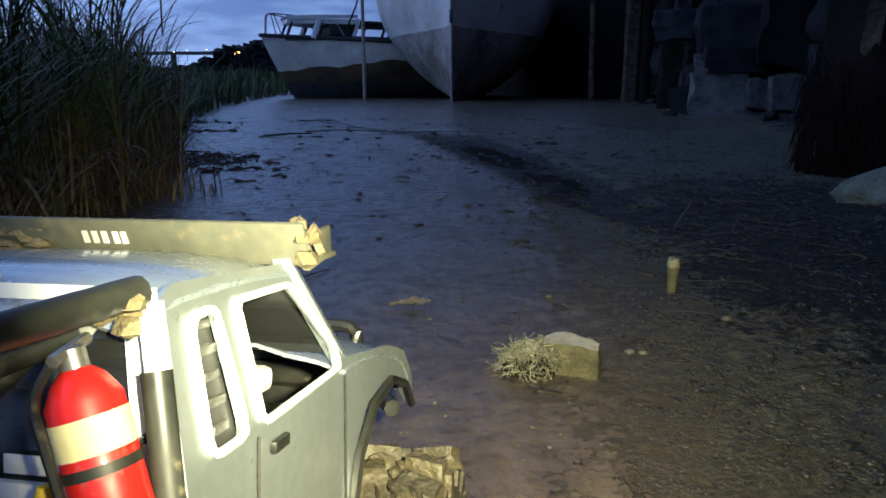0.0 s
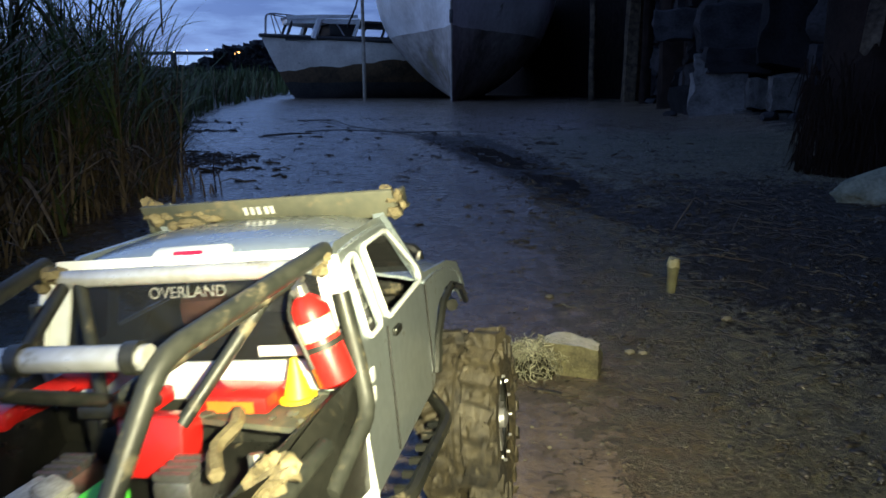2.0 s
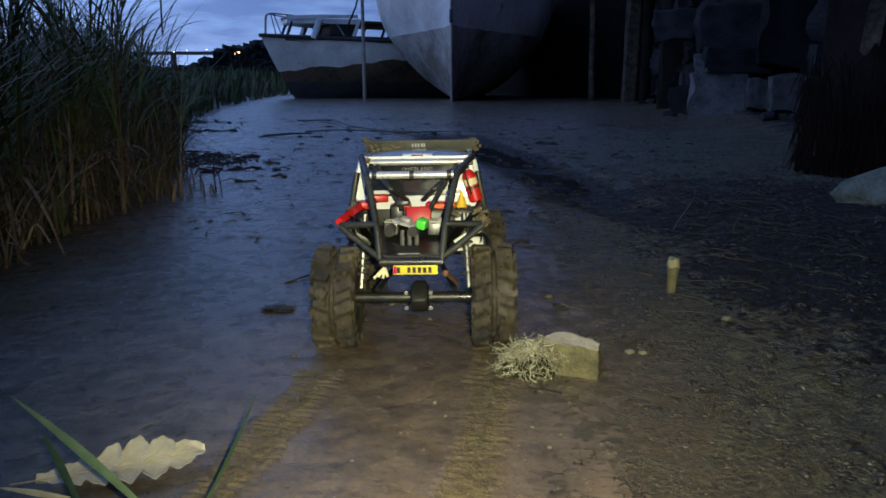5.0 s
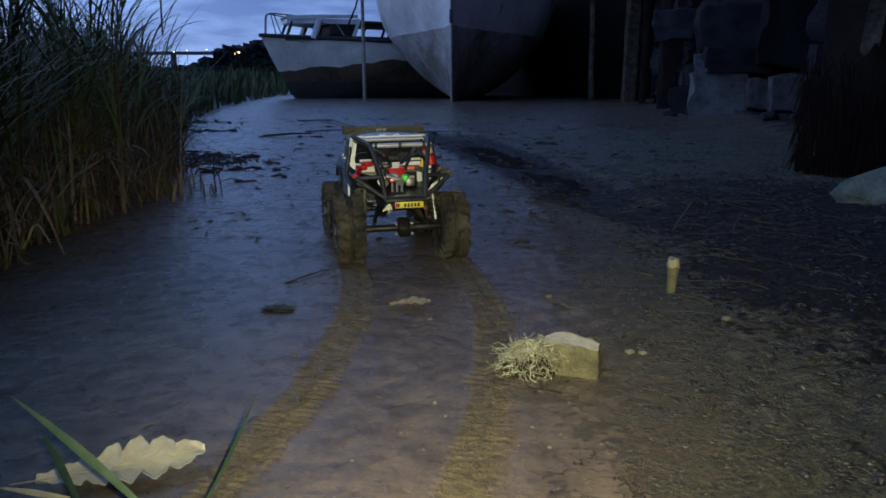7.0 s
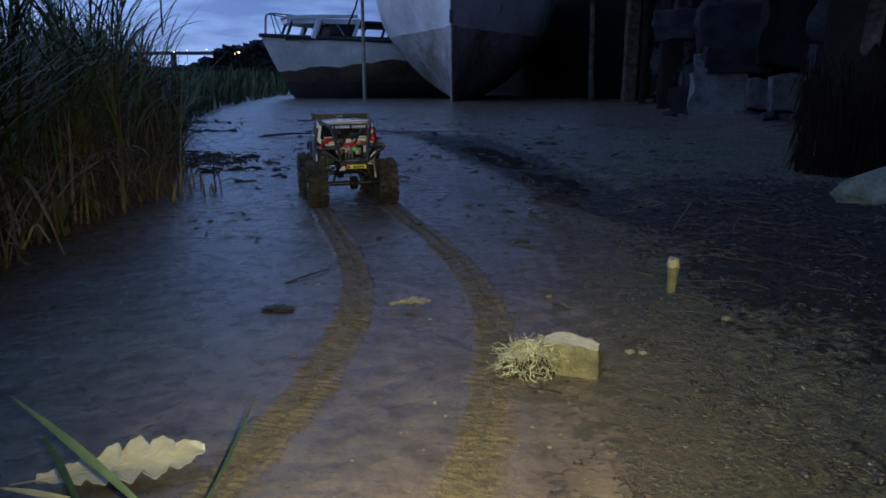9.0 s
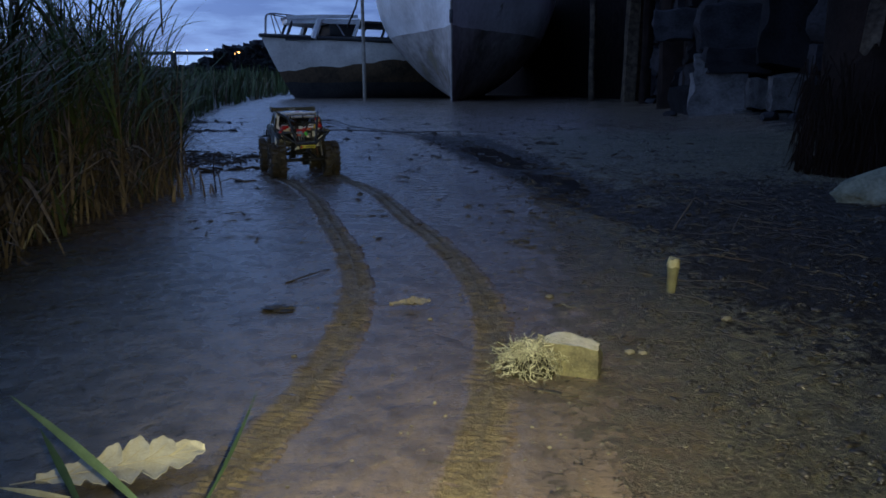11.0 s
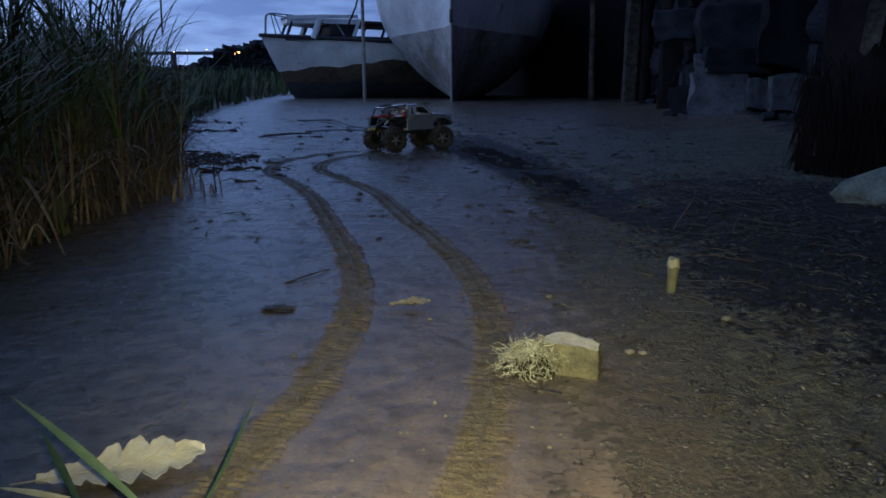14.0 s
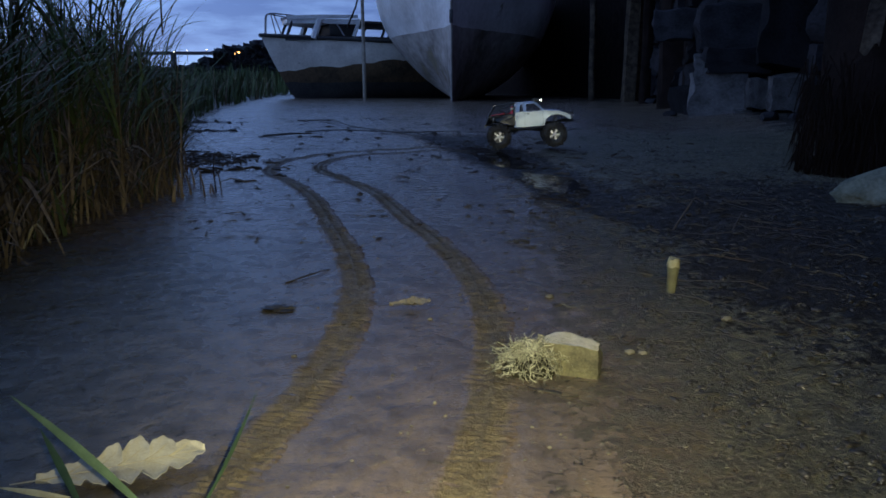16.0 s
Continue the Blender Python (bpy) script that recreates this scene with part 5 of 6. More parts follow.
    for sgn in (-1, 1):
        bm = bmesh.new()
        lathe(bm, [(-0.004, 0.010), (0.002, 0.011), (0.006, 0.007)], pose(0.411, sgn * 0.068, 0.172, 0, 0, -90), 14)
        part("headlight", bm, CLEAR, truck)
        bm = bmesh.new()
        lathe(bm, [(-0.003, 0.003), (0.0, 0.0055), (0.004, 0.005)], pose(0.433, sgn * 0.055, 0.176, 0, 0, -90), 12)
        part("spot_lamp", bm, CLEAR, truck, "clear lamp on the front bumper")
    bm = bmesh.new()
    rod(bm, bent([(0.395, 0.085, 0.150), (0.425, 0.07, 0.150), (0.425, -0.07, 0.150), (0.395, -0.085, 0.150)]), 0.006, 8)
    rod(bm, bent([(0.422, 0.05, 0.150), (0.428, 0.05, 0.200), (0.428, -0.05, 0.200), (0.422, -0.05, 0.150)]), 0.005, 8)
    box(bm, (0.41, 0, 0.150), (0.03, 0.12, 0.022), bevel=0.003)
    part("front_bumper", bm, BLACK, truck)
    # windscreen
    bm = bmesh.new()
    sheet(bm, [(-0.078, 0.0), (0.078, 0.0), (0.086, 1.0), (-0.086, 1.0)], [], lambda u, v: Vector((0.224 + 0.038 * v, u, 0.259 - 0.046 * v)), 0.001)
    part("windscreen", bm, GLASS_DARK, truck, "dark windscreen")
    # what is inside
    bm = bmesh.new()
    box(bm, (0.18, 0, 0.165), (0.15, 0.17, 0.05), bevel=0.006)
    part("interior", bm, BLACK, truck, "black interior tub")
    bm = bmesh.new()
    box(bm, (0.138, 0.012, 0.219), (0.018, 0.030, 0.030), (0, -12, 14), 0.008)
    part("seat", bm, SEAT_RED, truck, "salmon red seat back")
    bm = bmesh.new()
    lathe(bm, [(-0.002, 0.014), (0.002, 0.014)], pose(0.19, 0.02, 0.217, 60, 0, 90), 16)
    box(bm, (0.205, -0.045, 0.207), (0.02, 0.02, 0.02), (10, 20, 30), 0.004)
    box(bm, (0.225, -0.02, 0.205), (0.03, 0.09, 0.012), bevel=0.004)
    part("dashboard", bm, WHITE, truck, "pale dashboard clutter")


build_cab()


def build_light_bar():
    """The tray over the windscreen, crusted with mud, and its lamps in front."""
    bm = bmesh.new()
    box(bm, (0.212, 0, 0.2705), (0.003, 0.182, 0.021), (0, -28, 0), 0.001)
    box(bm, (0.232, 0, 0.2635), (0.034, 0.184, 0.003), (0, -4, 0), 0.001)
    for s in (-1, 1):
        box(bm, (0.228, s * 0.0895, 0.2685), (0.030, 0.004, 0.015), (0, -10, 0), 0.001)
    bar = part("light_bar", bm, TRAY, truck, "muddy dark tray over the windscreen")
    for y in (-0.06, -0.02, 0.02, 0.06):
        bm = bmesh.new()
        lathe(bm, [(-0.004, 0.004), (0.003, 0.0055), (0.005, 0.004)], pose(0.246, y, 0.2685, 0, 0, -90), 14)
        part("lamp", bm, LED, bar, "lit round lamp")
    bm = bmesh.new()
    for k, y in enumerate((-0.006, -0.0035, 0.0, 0.003, 0.006)):
        box(bm, (0.2095, 0.004 + y * 1.6, 0.2715), (0.001, 0.0026, 0.006), (0, -28, 0))
    part("decal", bm, WHITE_INK, bar, "small white mark on the tray")
    rnd = random.Random(77)
    bm = bmesh.new()
    for k in range(16):
        y = (-0.089 + rnd.gauss(0, 0.004)) if k < 10 else 0.086 + rnd.gauss(0, 0.005)
        lump(bm, (0.213 + rnd.uniform(-0.004, 0.01), y, 0.271 + rnd.uniform(-0.008, 0.011)), (rnd.uniform(0.003, 0.006),) * 3, 0.6, k, 1)
    for k in range(14):
        lump(bm, (0.210, rnd.uniform(0.035, 0.09), 0.268 + rnd.uniform(-0.008, 0.008)), (0.002, rnd.uniform(0.004, 0.01), rnd.uniform(0.002, 0.005)), 0.6, k, 1)
    tagged(part("mud_clod", bm, CLOD, bar, "pale clods of mud"), kind="stuff")


build_light_bar()


def tube(name, pts, r=0.0052, material=None, label="", rr=0.012):
    bm = bmesh.new()
    rod(bm, bent(pts, rr), r, 10)
    return part(name, bm, material or TUBE, truck, label)


def build_cage():
    for s in (-1, 1):
        # down from the cab roof to the tail, and along the flank
        tube("cage_tube", [(0.098, s * 0.083, 0.262), (-0.022, s * 0.060, 0.247), (-0.060, s * 0.045, 0.185), (-0.076, s * 0.040, 0.142)], 0.0047, label="muddy bent roll cage tube")
        tube("cage_tube", [(0.095, s * 0.090, 0.240), (0.090, s * 0.098, 0.196), (0.082, s * 0.102, 0.180), (0.035, s * 0.096, 0.160)], 0.0045, label="muddy bent roll cage tube")
        tube("cage_tube", [(-0.060, s * 0.045, 0.187), (-0.050, s * 0.094, 0.184), (0.035, s * 0.096, 0.184)], 0.0044, label="muddy bent roll cage tube")
        tube("cage_tube", [(-0.052, s * 0.094, 0.183), (-0.066, s * 0.060, 0.158), (-0.074, s * 0.042, 0.146)], 0.0045, label="muddy bent roll cage tube")
        tube("cage_brace", [(0.040, s * 0.012, 0.205), (-0.005, s * 0.030, 0.226), (0.090, s * 0.068, 0.250)], 0.0035, rr=0.004)
        tube("cage_brace", [(0.094, s * 0.060, 0.252), (0.045, s * 0.020, 0.190)], 0.0035)
    tube("cage_crossbar", [(0.094, 0.070, 0.254), (0.094, -0.070, 0.254)], 0.005, TUBE_SILVER, "silver sleeve on the cage crossbar")
    tube("cage_crossbar", [(-0.022, 0.056, 0.247), (-0.022, -0.056, 0.247)], 0.0052, TUBE_SILVER, "silver sleeve on the cage crossbar")
    tube("tail_bar", [(-0.076, 0.040, 0.140), (-0.076, -0.040, 0.140)], 0.0065, BLACK)
    for y in (-0.05, 0.0, 0.05):
        bm = bmesh.new()
        lathe(bm, [(-0.003, 0.0066), (0.003, 0.0066)], pose(-0.022, y, 0.247), 12)
        part("clamp", bm, BLACK, truck)
    # clods that hang on the cage
    rnd = random.Random(78)
    bm = bmesh.new()
    for k in range(13):
        q = rnd.random()
        lump(bm, (-0.046 + 0.05 * q * q + rnd.gauss(0, 0.004), -0.090 + rnd.gauss(0, 0.005), 0.187 + rnd.uniform(-0.004, 0.008)), (rnd.uniform(0.003, 0.008), rnd.uniform(0.003, 0.007), rnd.uniform(0.003, 0.006)), 1.3, k, 2, 2.2)
    for k in range(10):
        s = rnd.choice((-1, 1))
        lump(bm, (0.095 + rnd.gauss(0, 0.006), s * 0.078 + rnd.gauss(0, 0.004), 0.259 + rnd.gauss(0, 0.004)), (0.005, 0.005, 0.004), 0.6, k, 1)
    tagged(part("mud_clod", bm, CLOD, truck, "pale clods of mud on the frame"), kind="stuff")


build_cage()


def build_bed():
    # black tray that falls towards the tail
    bm = bmesh.new()
    def tray(u, v):
        return Vector((u, v, 0.148 + 0.10 * max(0.0, u + 0.02)))
    sheet(bm, [(-0.074, -0.036), (0.0, -0.052), (0.093, -0.086), (0.093, 0.086), (0.0, 0.052), (-0.074, 0.036)], [], tray, 0.002)
    bed = part("bed_floor", bm, BLACK, truck, "black plastic load tray")
    for s in (-1, 1):
        bm = bmesh.new()
        a = [(-0.072, s * 0.038, 0.148), (0.0, s * 0.052, 0.150), (0.093, s * 0.086, 0.158)]
        b = [(-0.056, s * 0.062, 0.188), (-0.015, s * 0.0935, 0.196), (0.093, s * 0.0935, 0.201)]
        va, vb = [bm.verts.new(p) for p in a], [bm.verts.new(p) for p in b]
        for k in range(2):
            bm.faces.new((va[k], va[k + 1], vb[k + 1], vb[k]))
        bmesh.ops.solidify(bm, geom=list(bm.faces), thickness=0.002)
        part("bed_side", bm, BLACK, truck)
        bm = bmesh.new()
        sheet(bm, rounded([(-0.052, 0.168), (-0.048, 0.190), (0.095, 0.198), (0.095, 0.132), (0.060, 0.138), (0.0, 0.158)], 0.006), [], lambda u, v: Vector((u, s * (0.095 - 0.02 * max(0.0, -u) / 0.05), v)), 0.002)
        part("bed_flank", bm, BLACK, truck, "black outer side of the load bed")
    bm = bmesh.new()
    sheet(bm, [(0.045, -0.088), (0.094, -0.09), (0.094, -0.01), (0.06, -0.02)], [], lambda u, v: Vector((u, v, 0.187)), 0.003)
    rnd = random.Random(79)
    for k in range(14):
        lump(bm, (rnd.uniform(0.05, 0.09), rnd.uniform(-0.085, -0.02), 0.189), (rnd.uniform(0.002, 0.005), rnd.uniform(0.002, 0.005), 0.0012), 0.6, k, 1)
    part("bed_shelf", bm, TRAY, truck, "muddy shelf behind the cab")
    # red jack along the flank
    bm = bmesh.new()
    rod(bm, [(0.082, 0.062, 0.200), (0.02, 0.080, 0.196), (-0.046, 0.096, 0.188)], 0.0068, 4)
    box(bm, (0.040, 0.073, 0.199), (0.030, 0.016, 0.010), (0, 0, 16), 0.002)
    box(bm, (0.084, 0.056, 0.202), (0.018, 0.024, 0.011), (0, 0, 12), 0.002)
    part("jack", bm, RED, truck, "long red lifting jack")
    bm = bmesh.new()
    box(bm, (0.050, -0.004, 0.178), (0.020, 0.036, 0.030), (0, 14, 0), 0.002)
    box(bm, (0.080, 0.024, 0.190), (0.018, 0.030, 0.009), bevel=0.002)
    part("toolbox", bm, RED, truck, "red metal toolbox")
    bm = bmesh.new()
    box(bm, (0.076, -0.036, 0.192), (0.026, 0.044, 0.009), (0, 0, -4), 0.002)
    case = part("red_case", bm, RED, truck, "flat red case with orange end")
    bm = bmesh.new()
    box(bm, (0.0625, -0.037, 0.1915), (0.001, 0.026, 0.006), (0, 0, -4))
    part("label", bm, ORANGE, case)
    bm = bmesh.new()
    box(bm, (0.045, 0.018, 0.200), (0.020, 0.020, 0.009), (0, 10, 0), 0.002)
    box(bm, (0.060, 0.028, 0.180), (0.018, 0.020, 0.030), bevel=0.003)
    part("receiver_box", bm, BLACK, truck)
    bm = bmesh.new()
    lathe(bm, [(0.0, 0.010), (0.002, 0.010), (0.002, 0.0075), (0.022, 0.0018)], pose(0.080, -0.066, 0.1885, 90, 0, 0), 14)
    part("traffic_cone", bm, YELLOW, truck, "tiny yellow traffic cone")
    # pale strap and bits
    bm = bmesh.new()
    rod(bm, bent([(0.055, -0.045, 0.192), (0.035, -0.055, 0.194), (0.020, -0.050, 0.190), (0.0, -0.062, 0.188)], 0.01), 0.0035, 6)
    part("strap", bm, CLOD, truck, "muddy strap")
    for y in (0.034, -0.028):
        bm = bmesh.new()
        box(bm, (0.030, y, 0.166), (0.026, 0.020, 0.018), bevel=0.003)
        for k in range(4):
            box(bm, (0.020 + 0.006 * k, y, 0.1765), (0.003, 0.018, 0.003))
        part("motor_box", bm, METAL, truck, "metal motor box")
    # small toy car that rides on the tray
    bm = bmesh.new()
    box(bm, (-0.010, 0.012, 0.180), (0.019, 0.032, 0.005), (14, -6, -16), 0.002)
    box(bm, (-0.008, 0.010, 0.185), (0.013, 0.014, 0.005), (14, -6, -16), 0.002)
    toy = part("model_car", bm, DIRTY_WHITE, truck, "tiny white and green model car")
    bm = bmesh.new()
    box(bm, (-0.006, -0.012, 0.178), (0.018, 0.014, 0.014), (14, -6, -16), 0.003)
    part("tail", bm, GREEN, toy, "lime green rear")
    for dx, dy in ((-0.011, 0.02), (0.011, 0.02), (-0.011, -0.012), (0.011, -0.012)):
        bm = bmesh.new()
        lathe(bm, [(-0.003, 0.007), (0.003, 0.007)], pose(-0.010 + dx, 0.012 + dy, 0.170, 0, 0, 80), 12)
        part("wheel", bm, INK, toy)
    for y in (-0.004, 0.006, 0.016):
        bm = bmesh.new()
        rod(bm, [(-0.012, y, 0.149), (-0.010, y, 0.170)], 0.0035, 8)
        part("spring", bm, METAL, truck)
    bm = bmesh.new()
    box(bm, (-0.062, 0.004, 0.1485), (0.007, 0.030, 0.001))
    part("tray_decal", bm, METAL, truck, "worn pale marking on the tray")
    # fire extinguisher on the pillar
    m = Matrix.Translation((0.082, -0.0885, 0.196)) @ Matrix.Rotation(radians(-17), 4, "X") @ pose(0, 0, 0, 90, 0, 0)
    bm = bmesh.new()
    lathe(bm, [(0.0, 0.007), (0.002, 0.0102), (0.040, 0.0102), (0.046, 0.007), (0.049, 0.0035)], m, 18)
    ext = part("fire_extinguisher", bm, RED, truck, "little red fire extinguisher")
    bm = bmesh.new()
    lathe(bm, [(0.026, 0.0104), (0.036, 0.0104)], m, 18, close=False)
    part("label", bm, CREAM, ext, "cream paper label")
    bm = bmesh.new()
    lathe(bm, [(0.048, 0.004), (0.054, 0.004), (0.055, 0.002)], m, 10)
    rod(bm, [m @ Vector((0.008, 0.056, 0)), m @ Vector((-0.008, 0.052, 0))], 0.0018, 6)
    part("valve", bm, METAL, ext)
    bm = bmesh.new()
    rod(bm, bent([m @ Vector((-0.004, 0.052, -0.003)), m @ Vector((-0.014, 0.044, -0.004)), m @ Vector((-0.013, 0.014, -0.004))], 0.006), 0.0014, 6)
    part("hose", bm, BLACK, ext)
    bm = bmesh.new()
    lathe(bm, [(0.0205, 0.0108), (0.0235, 0.0108)], m, 18, close=False)
    rod(bm, [m @ Vector((0.008, 0.022, 0)), m @ Vector((0.020, 0.024, 0.004))], 0.0014, 6)
    part("strap", bm, BLACK, ext)
    # number plate with plain bars
    bm = bmesh.new()
    box(bm, (-0.0815, -0.006, 0.1305), (0.002, 0.058, 0.0125), (0, -8, 0), 0.0006)
    plate = part("number_plate", bm, PLATE_YELLOW, truck, "yellow number plate with black bars")
    bm = bmesh.new()
    for k in range(7):
        if k == 1:
            continue
        box(bm, (-0.0831, 0.016 - 0.0068 * k, 0.1305), (0.0006, 0.0042, 0.0075), (0, -8, 0))
    part("bars", bm, INK, plate, "plain black bars")
    bm = bmesh.new()
    box(bm, (-0.0831, 0.0205, 0.1305), (0.0006, 0.004, 0.010), (0, -8, 0))
    part("badge", bm, RED_LENS, plate)
    bm = bmesh.new()
    for k in range(4):
        rod(bm, [(-0.080, 0.034, 0.133), (-0.084, 0.030 + 0.006 * k, 0.122 - 0.002 * (k % 2))], 0.0025, 6, 0.0018)
    part("rubber_tassel", bm, CREAM, truck, "cream rubber tassel on the tail bar")


build_bed()


def coil(bm, a, b, r, turns, wire):
    a, b = Vector(a), Vector(b)
    d = (b - a).normalized()
    u = d.cross(Vector((0, 1, 0.1))).normalized()
    w = d.cross(u)
    pts = []
    n = int(turns * 12)
    for i in range(n + 1):
        t = 2 * math.pi * turns * i / n
        pts.append(a + (b - a) * i / n + r * (math.cos(t) * u + math.sin(t) * w))
    return rod(bm, pts, wire, 5)


def build_chassis():
    for x, name in ((0.0, "rear_axle"), (BASE, "front_axle")):
        bm = bmesh.new()
        rod(bm, [(x, -0.095, R_TYRE), (x, 0.095, R_TYRE)], 0.0075, 10)
        box(bm, (x, -0.006, R_TYRE), (0.034, 0.026, 0.034), (0, 45, 0), 0.007)
        box(bm, (x + 0.012, -0.006, R_TYRE + 0.006), (0.03, 0.02, 0.02), (0, -20, 0), 0.005)
        axle = part(name, bm, BLACK, truck, "black axle with differential")
        for y in (-0.022, 0.012):
            for z in (0.011, -0.011):
                bm = bmesh.new()
                lathe(bm, [(-0.002, 0.003), (0.002, 0.003)], pose(x - 0.017, y, R_TYRE + z, 0, 0, 90), 8)
                part("bolt", bm, METAL, axle)
        for s in (-1, 1):
            bm = bmesh.new()
            top = (x + 0.02, s * 0.070, 0.188)
            low = (x - 0.004, s * 0.076, 0.086)
            rod(bm, [low, top], 0.0035, 8)
            coil(bm, (x, s * 0.075, 0.098), (x + 0.014, s * 0.071, 0.165), 0.0085, 7, 0.0014)
            part("shock_absorber", bm, METAL, truck, "coil spring shock absorber")
    for s in (-1, 1):
        bm = bmesh.new()
        rod(bm, [(0.012, s * 0.055, 0.080), (0.12, s * 0.03, 0.10)], 0.004, 8)
        part("link_arm", bm, BLACK, truck)
        bm = bmesh.new()
        rod(bm, [(BASE - 0.012, s * 0.055, 0.080), (0.20, s * 0.03, 0.10)], 0.004, 8)
        part("link_arm", bm, BLACK, truck)
        bm = bmesh.new()
        box(bm, (-0.030, s * 0.074, 0.165), (0.006, 0.040, 0.010), (s * 32, 0, 0), 0.001)
        part("tail_plate", bm, WHITE if s < 0 else BLACK, truck, "pale strip plate on the tail frame" if s < 0 else "")
    bm = bmesh.new()
    rod(bm, [(-0.05, -0.045, 0.118), (0.0, -0.058, 0.092)], 0.0032, 8)
    lump(bm, (-0.052, -0.044, 0.119), (0.005, 0.005, 0.005), 0.3, 4, 2)
    part("sway_arm", bm, COPPER, truck, "rusty swinging arm")
    bm = bmesh.new()
    box(bm, (0.16, 0, 0.112), (0.19, 0.05, 0.028), bevel=0.006)
    part("skid_plate", bm, BLACK, truck)
    for s in (-1, 1):
        bm = bmesh.new()
        rod(bm, bent([(-0.074, s * 0.036, 0.142), (0.02, s * 0.035, 0.128), (0.20, s * 0.036, 0.125), (0.40, s * 0.036, 0.150)], 0.02), 0.007, 8)
        part("frame_rail", bm, BLACK, truck)


build_chassis()


def wheel_meshes():
    # tyre: carcass with two rows of deep lugs either side of a groove
    bm = bmesh.new()
    h = 0.030
    lathe(bm, [(-h + 0.004, 0.034), (-h, 0.046), (-h + 0.001, 0.056), (-h + 0.005, 0.0625), (-0.004, 0.064), (-0.002, 0.061), (0.002, 0.061), (0.004, 0.064), (h - 0.005, 0.0625), (h - 0.001, 0.056), (h, 0.046), (h - 0.004, 0.034)], Matrix(), 40, close=False)
    rnd = random.Random(91)
    n = 17
    for row, s in enumerate((-1, 1)):
        for k in range(n):
            a = 360 * (k + 0.5 * row) / n + rnd.uniform(-3, 3)
            r = 0.0665 + rnd.uniform(-0.001, 0.0015)
            m = pose(0, 0, 0, 0, a, 0) @ pose(0, s * 0.0165, r, 0, 0, s * 18)
            v = bmesh.ops.create_cube(bm, size=1.0)["verts"]
            for q in v:
                q.co = Vector((q.co.x * (0.0135 if q.co.z < 0 else 0.0105), q.co.y * 0.0235, q.co.z * 0.012))
                q.co += 0.0014 * Vector((rnd.uniform(-1, 1), rnd.uniform(-1, 1), rnd.uniform(-1, 1)))
            bmesh.ops.transform(bm, matrix=m, verts=v)
            m = pose(0, 0, 0, 0, a, 0) @ pose(0, s * (h - 0.0015), 0.0585, 0, 0, 0)
            v = bmesh.ops.create_cube(bm, size=1.0)["verts"]
            bmesh.ops.transform(bm, matrix=m @ Matrix.Diagonal((0.009, 0.005, 0.013, 1)), verts=v)
    for k in range(60):
        a = rnd.uniform(0, 360)
        c = pose(0, 0, 0, 0, a, 0) @ Vector((0, rnd.uniform(-h, h), 0.0665))
        lump(bm, c, (rnd.uniform(0.003, 0.008), rnd.uniform(0.003, 0.008), rnd.uniform(0.003, 0.007)), 0.6, k, 1)
    tyre = finish("tyre", bm, RUBBER, False)
    # rim with spokes, axis along y, face at -y
    bm = bmesh.new()
    lathe(bm, [(-0.022, 0.035), (-0.024, 0.036), (-0.023, 0.0325), (-0.014, 0.030), (0.02, 0.030), (0.026, 0.036)], Matrix(), 32, close=False)
    lathe(bm, [(-0.012, 0.030), (-0.011, 0.0)], Matrix(), 32, close=False)
    for f in bm.faces:
        f.material_index = 1
    for k in range(5):
        m = pose(0, 0, 0, 0, 72 * k, 0) @ pose(0, -0.018, 0.018)
        v = bmesh.ops.create_cube(bm, size=1.0)["verts"]
        bmesh.ops.transform(bm, matrix=m @ Matrix.Diagonal((0.010, 0.010, 0.024, 1)), verts=v)
    lathe(bm, [(-0.030, 0.004), (-0.028, 0.008), (-0.014, 0.009)], Matrix(), 14)
    for k in range(12):
        lathe(bm, [(-0.0285, 0.0012), (-0.026, 0.0016)], pose(0, 0, 0, 0, 30 * k, 0) @ pose(0, 0, 0.034), 6)
    rim = finish("wheel", bm, [CHROME, BLACK])
    return tyre, rim


TYRE, RIM = wheel_meshes()
wheels = []
for x in (0.0, BASE):
    for s in (-1, 1):
        w = new("wheel", RIM)
        w.parent = truck
        tagged(w, "chrome rim spattered with mud")
        t = new("tyre", TYRE)
        t.parent = w
        tagged(t, "deep-lugged tyre caked in brown mud")
        wheels.append((w, x, s))


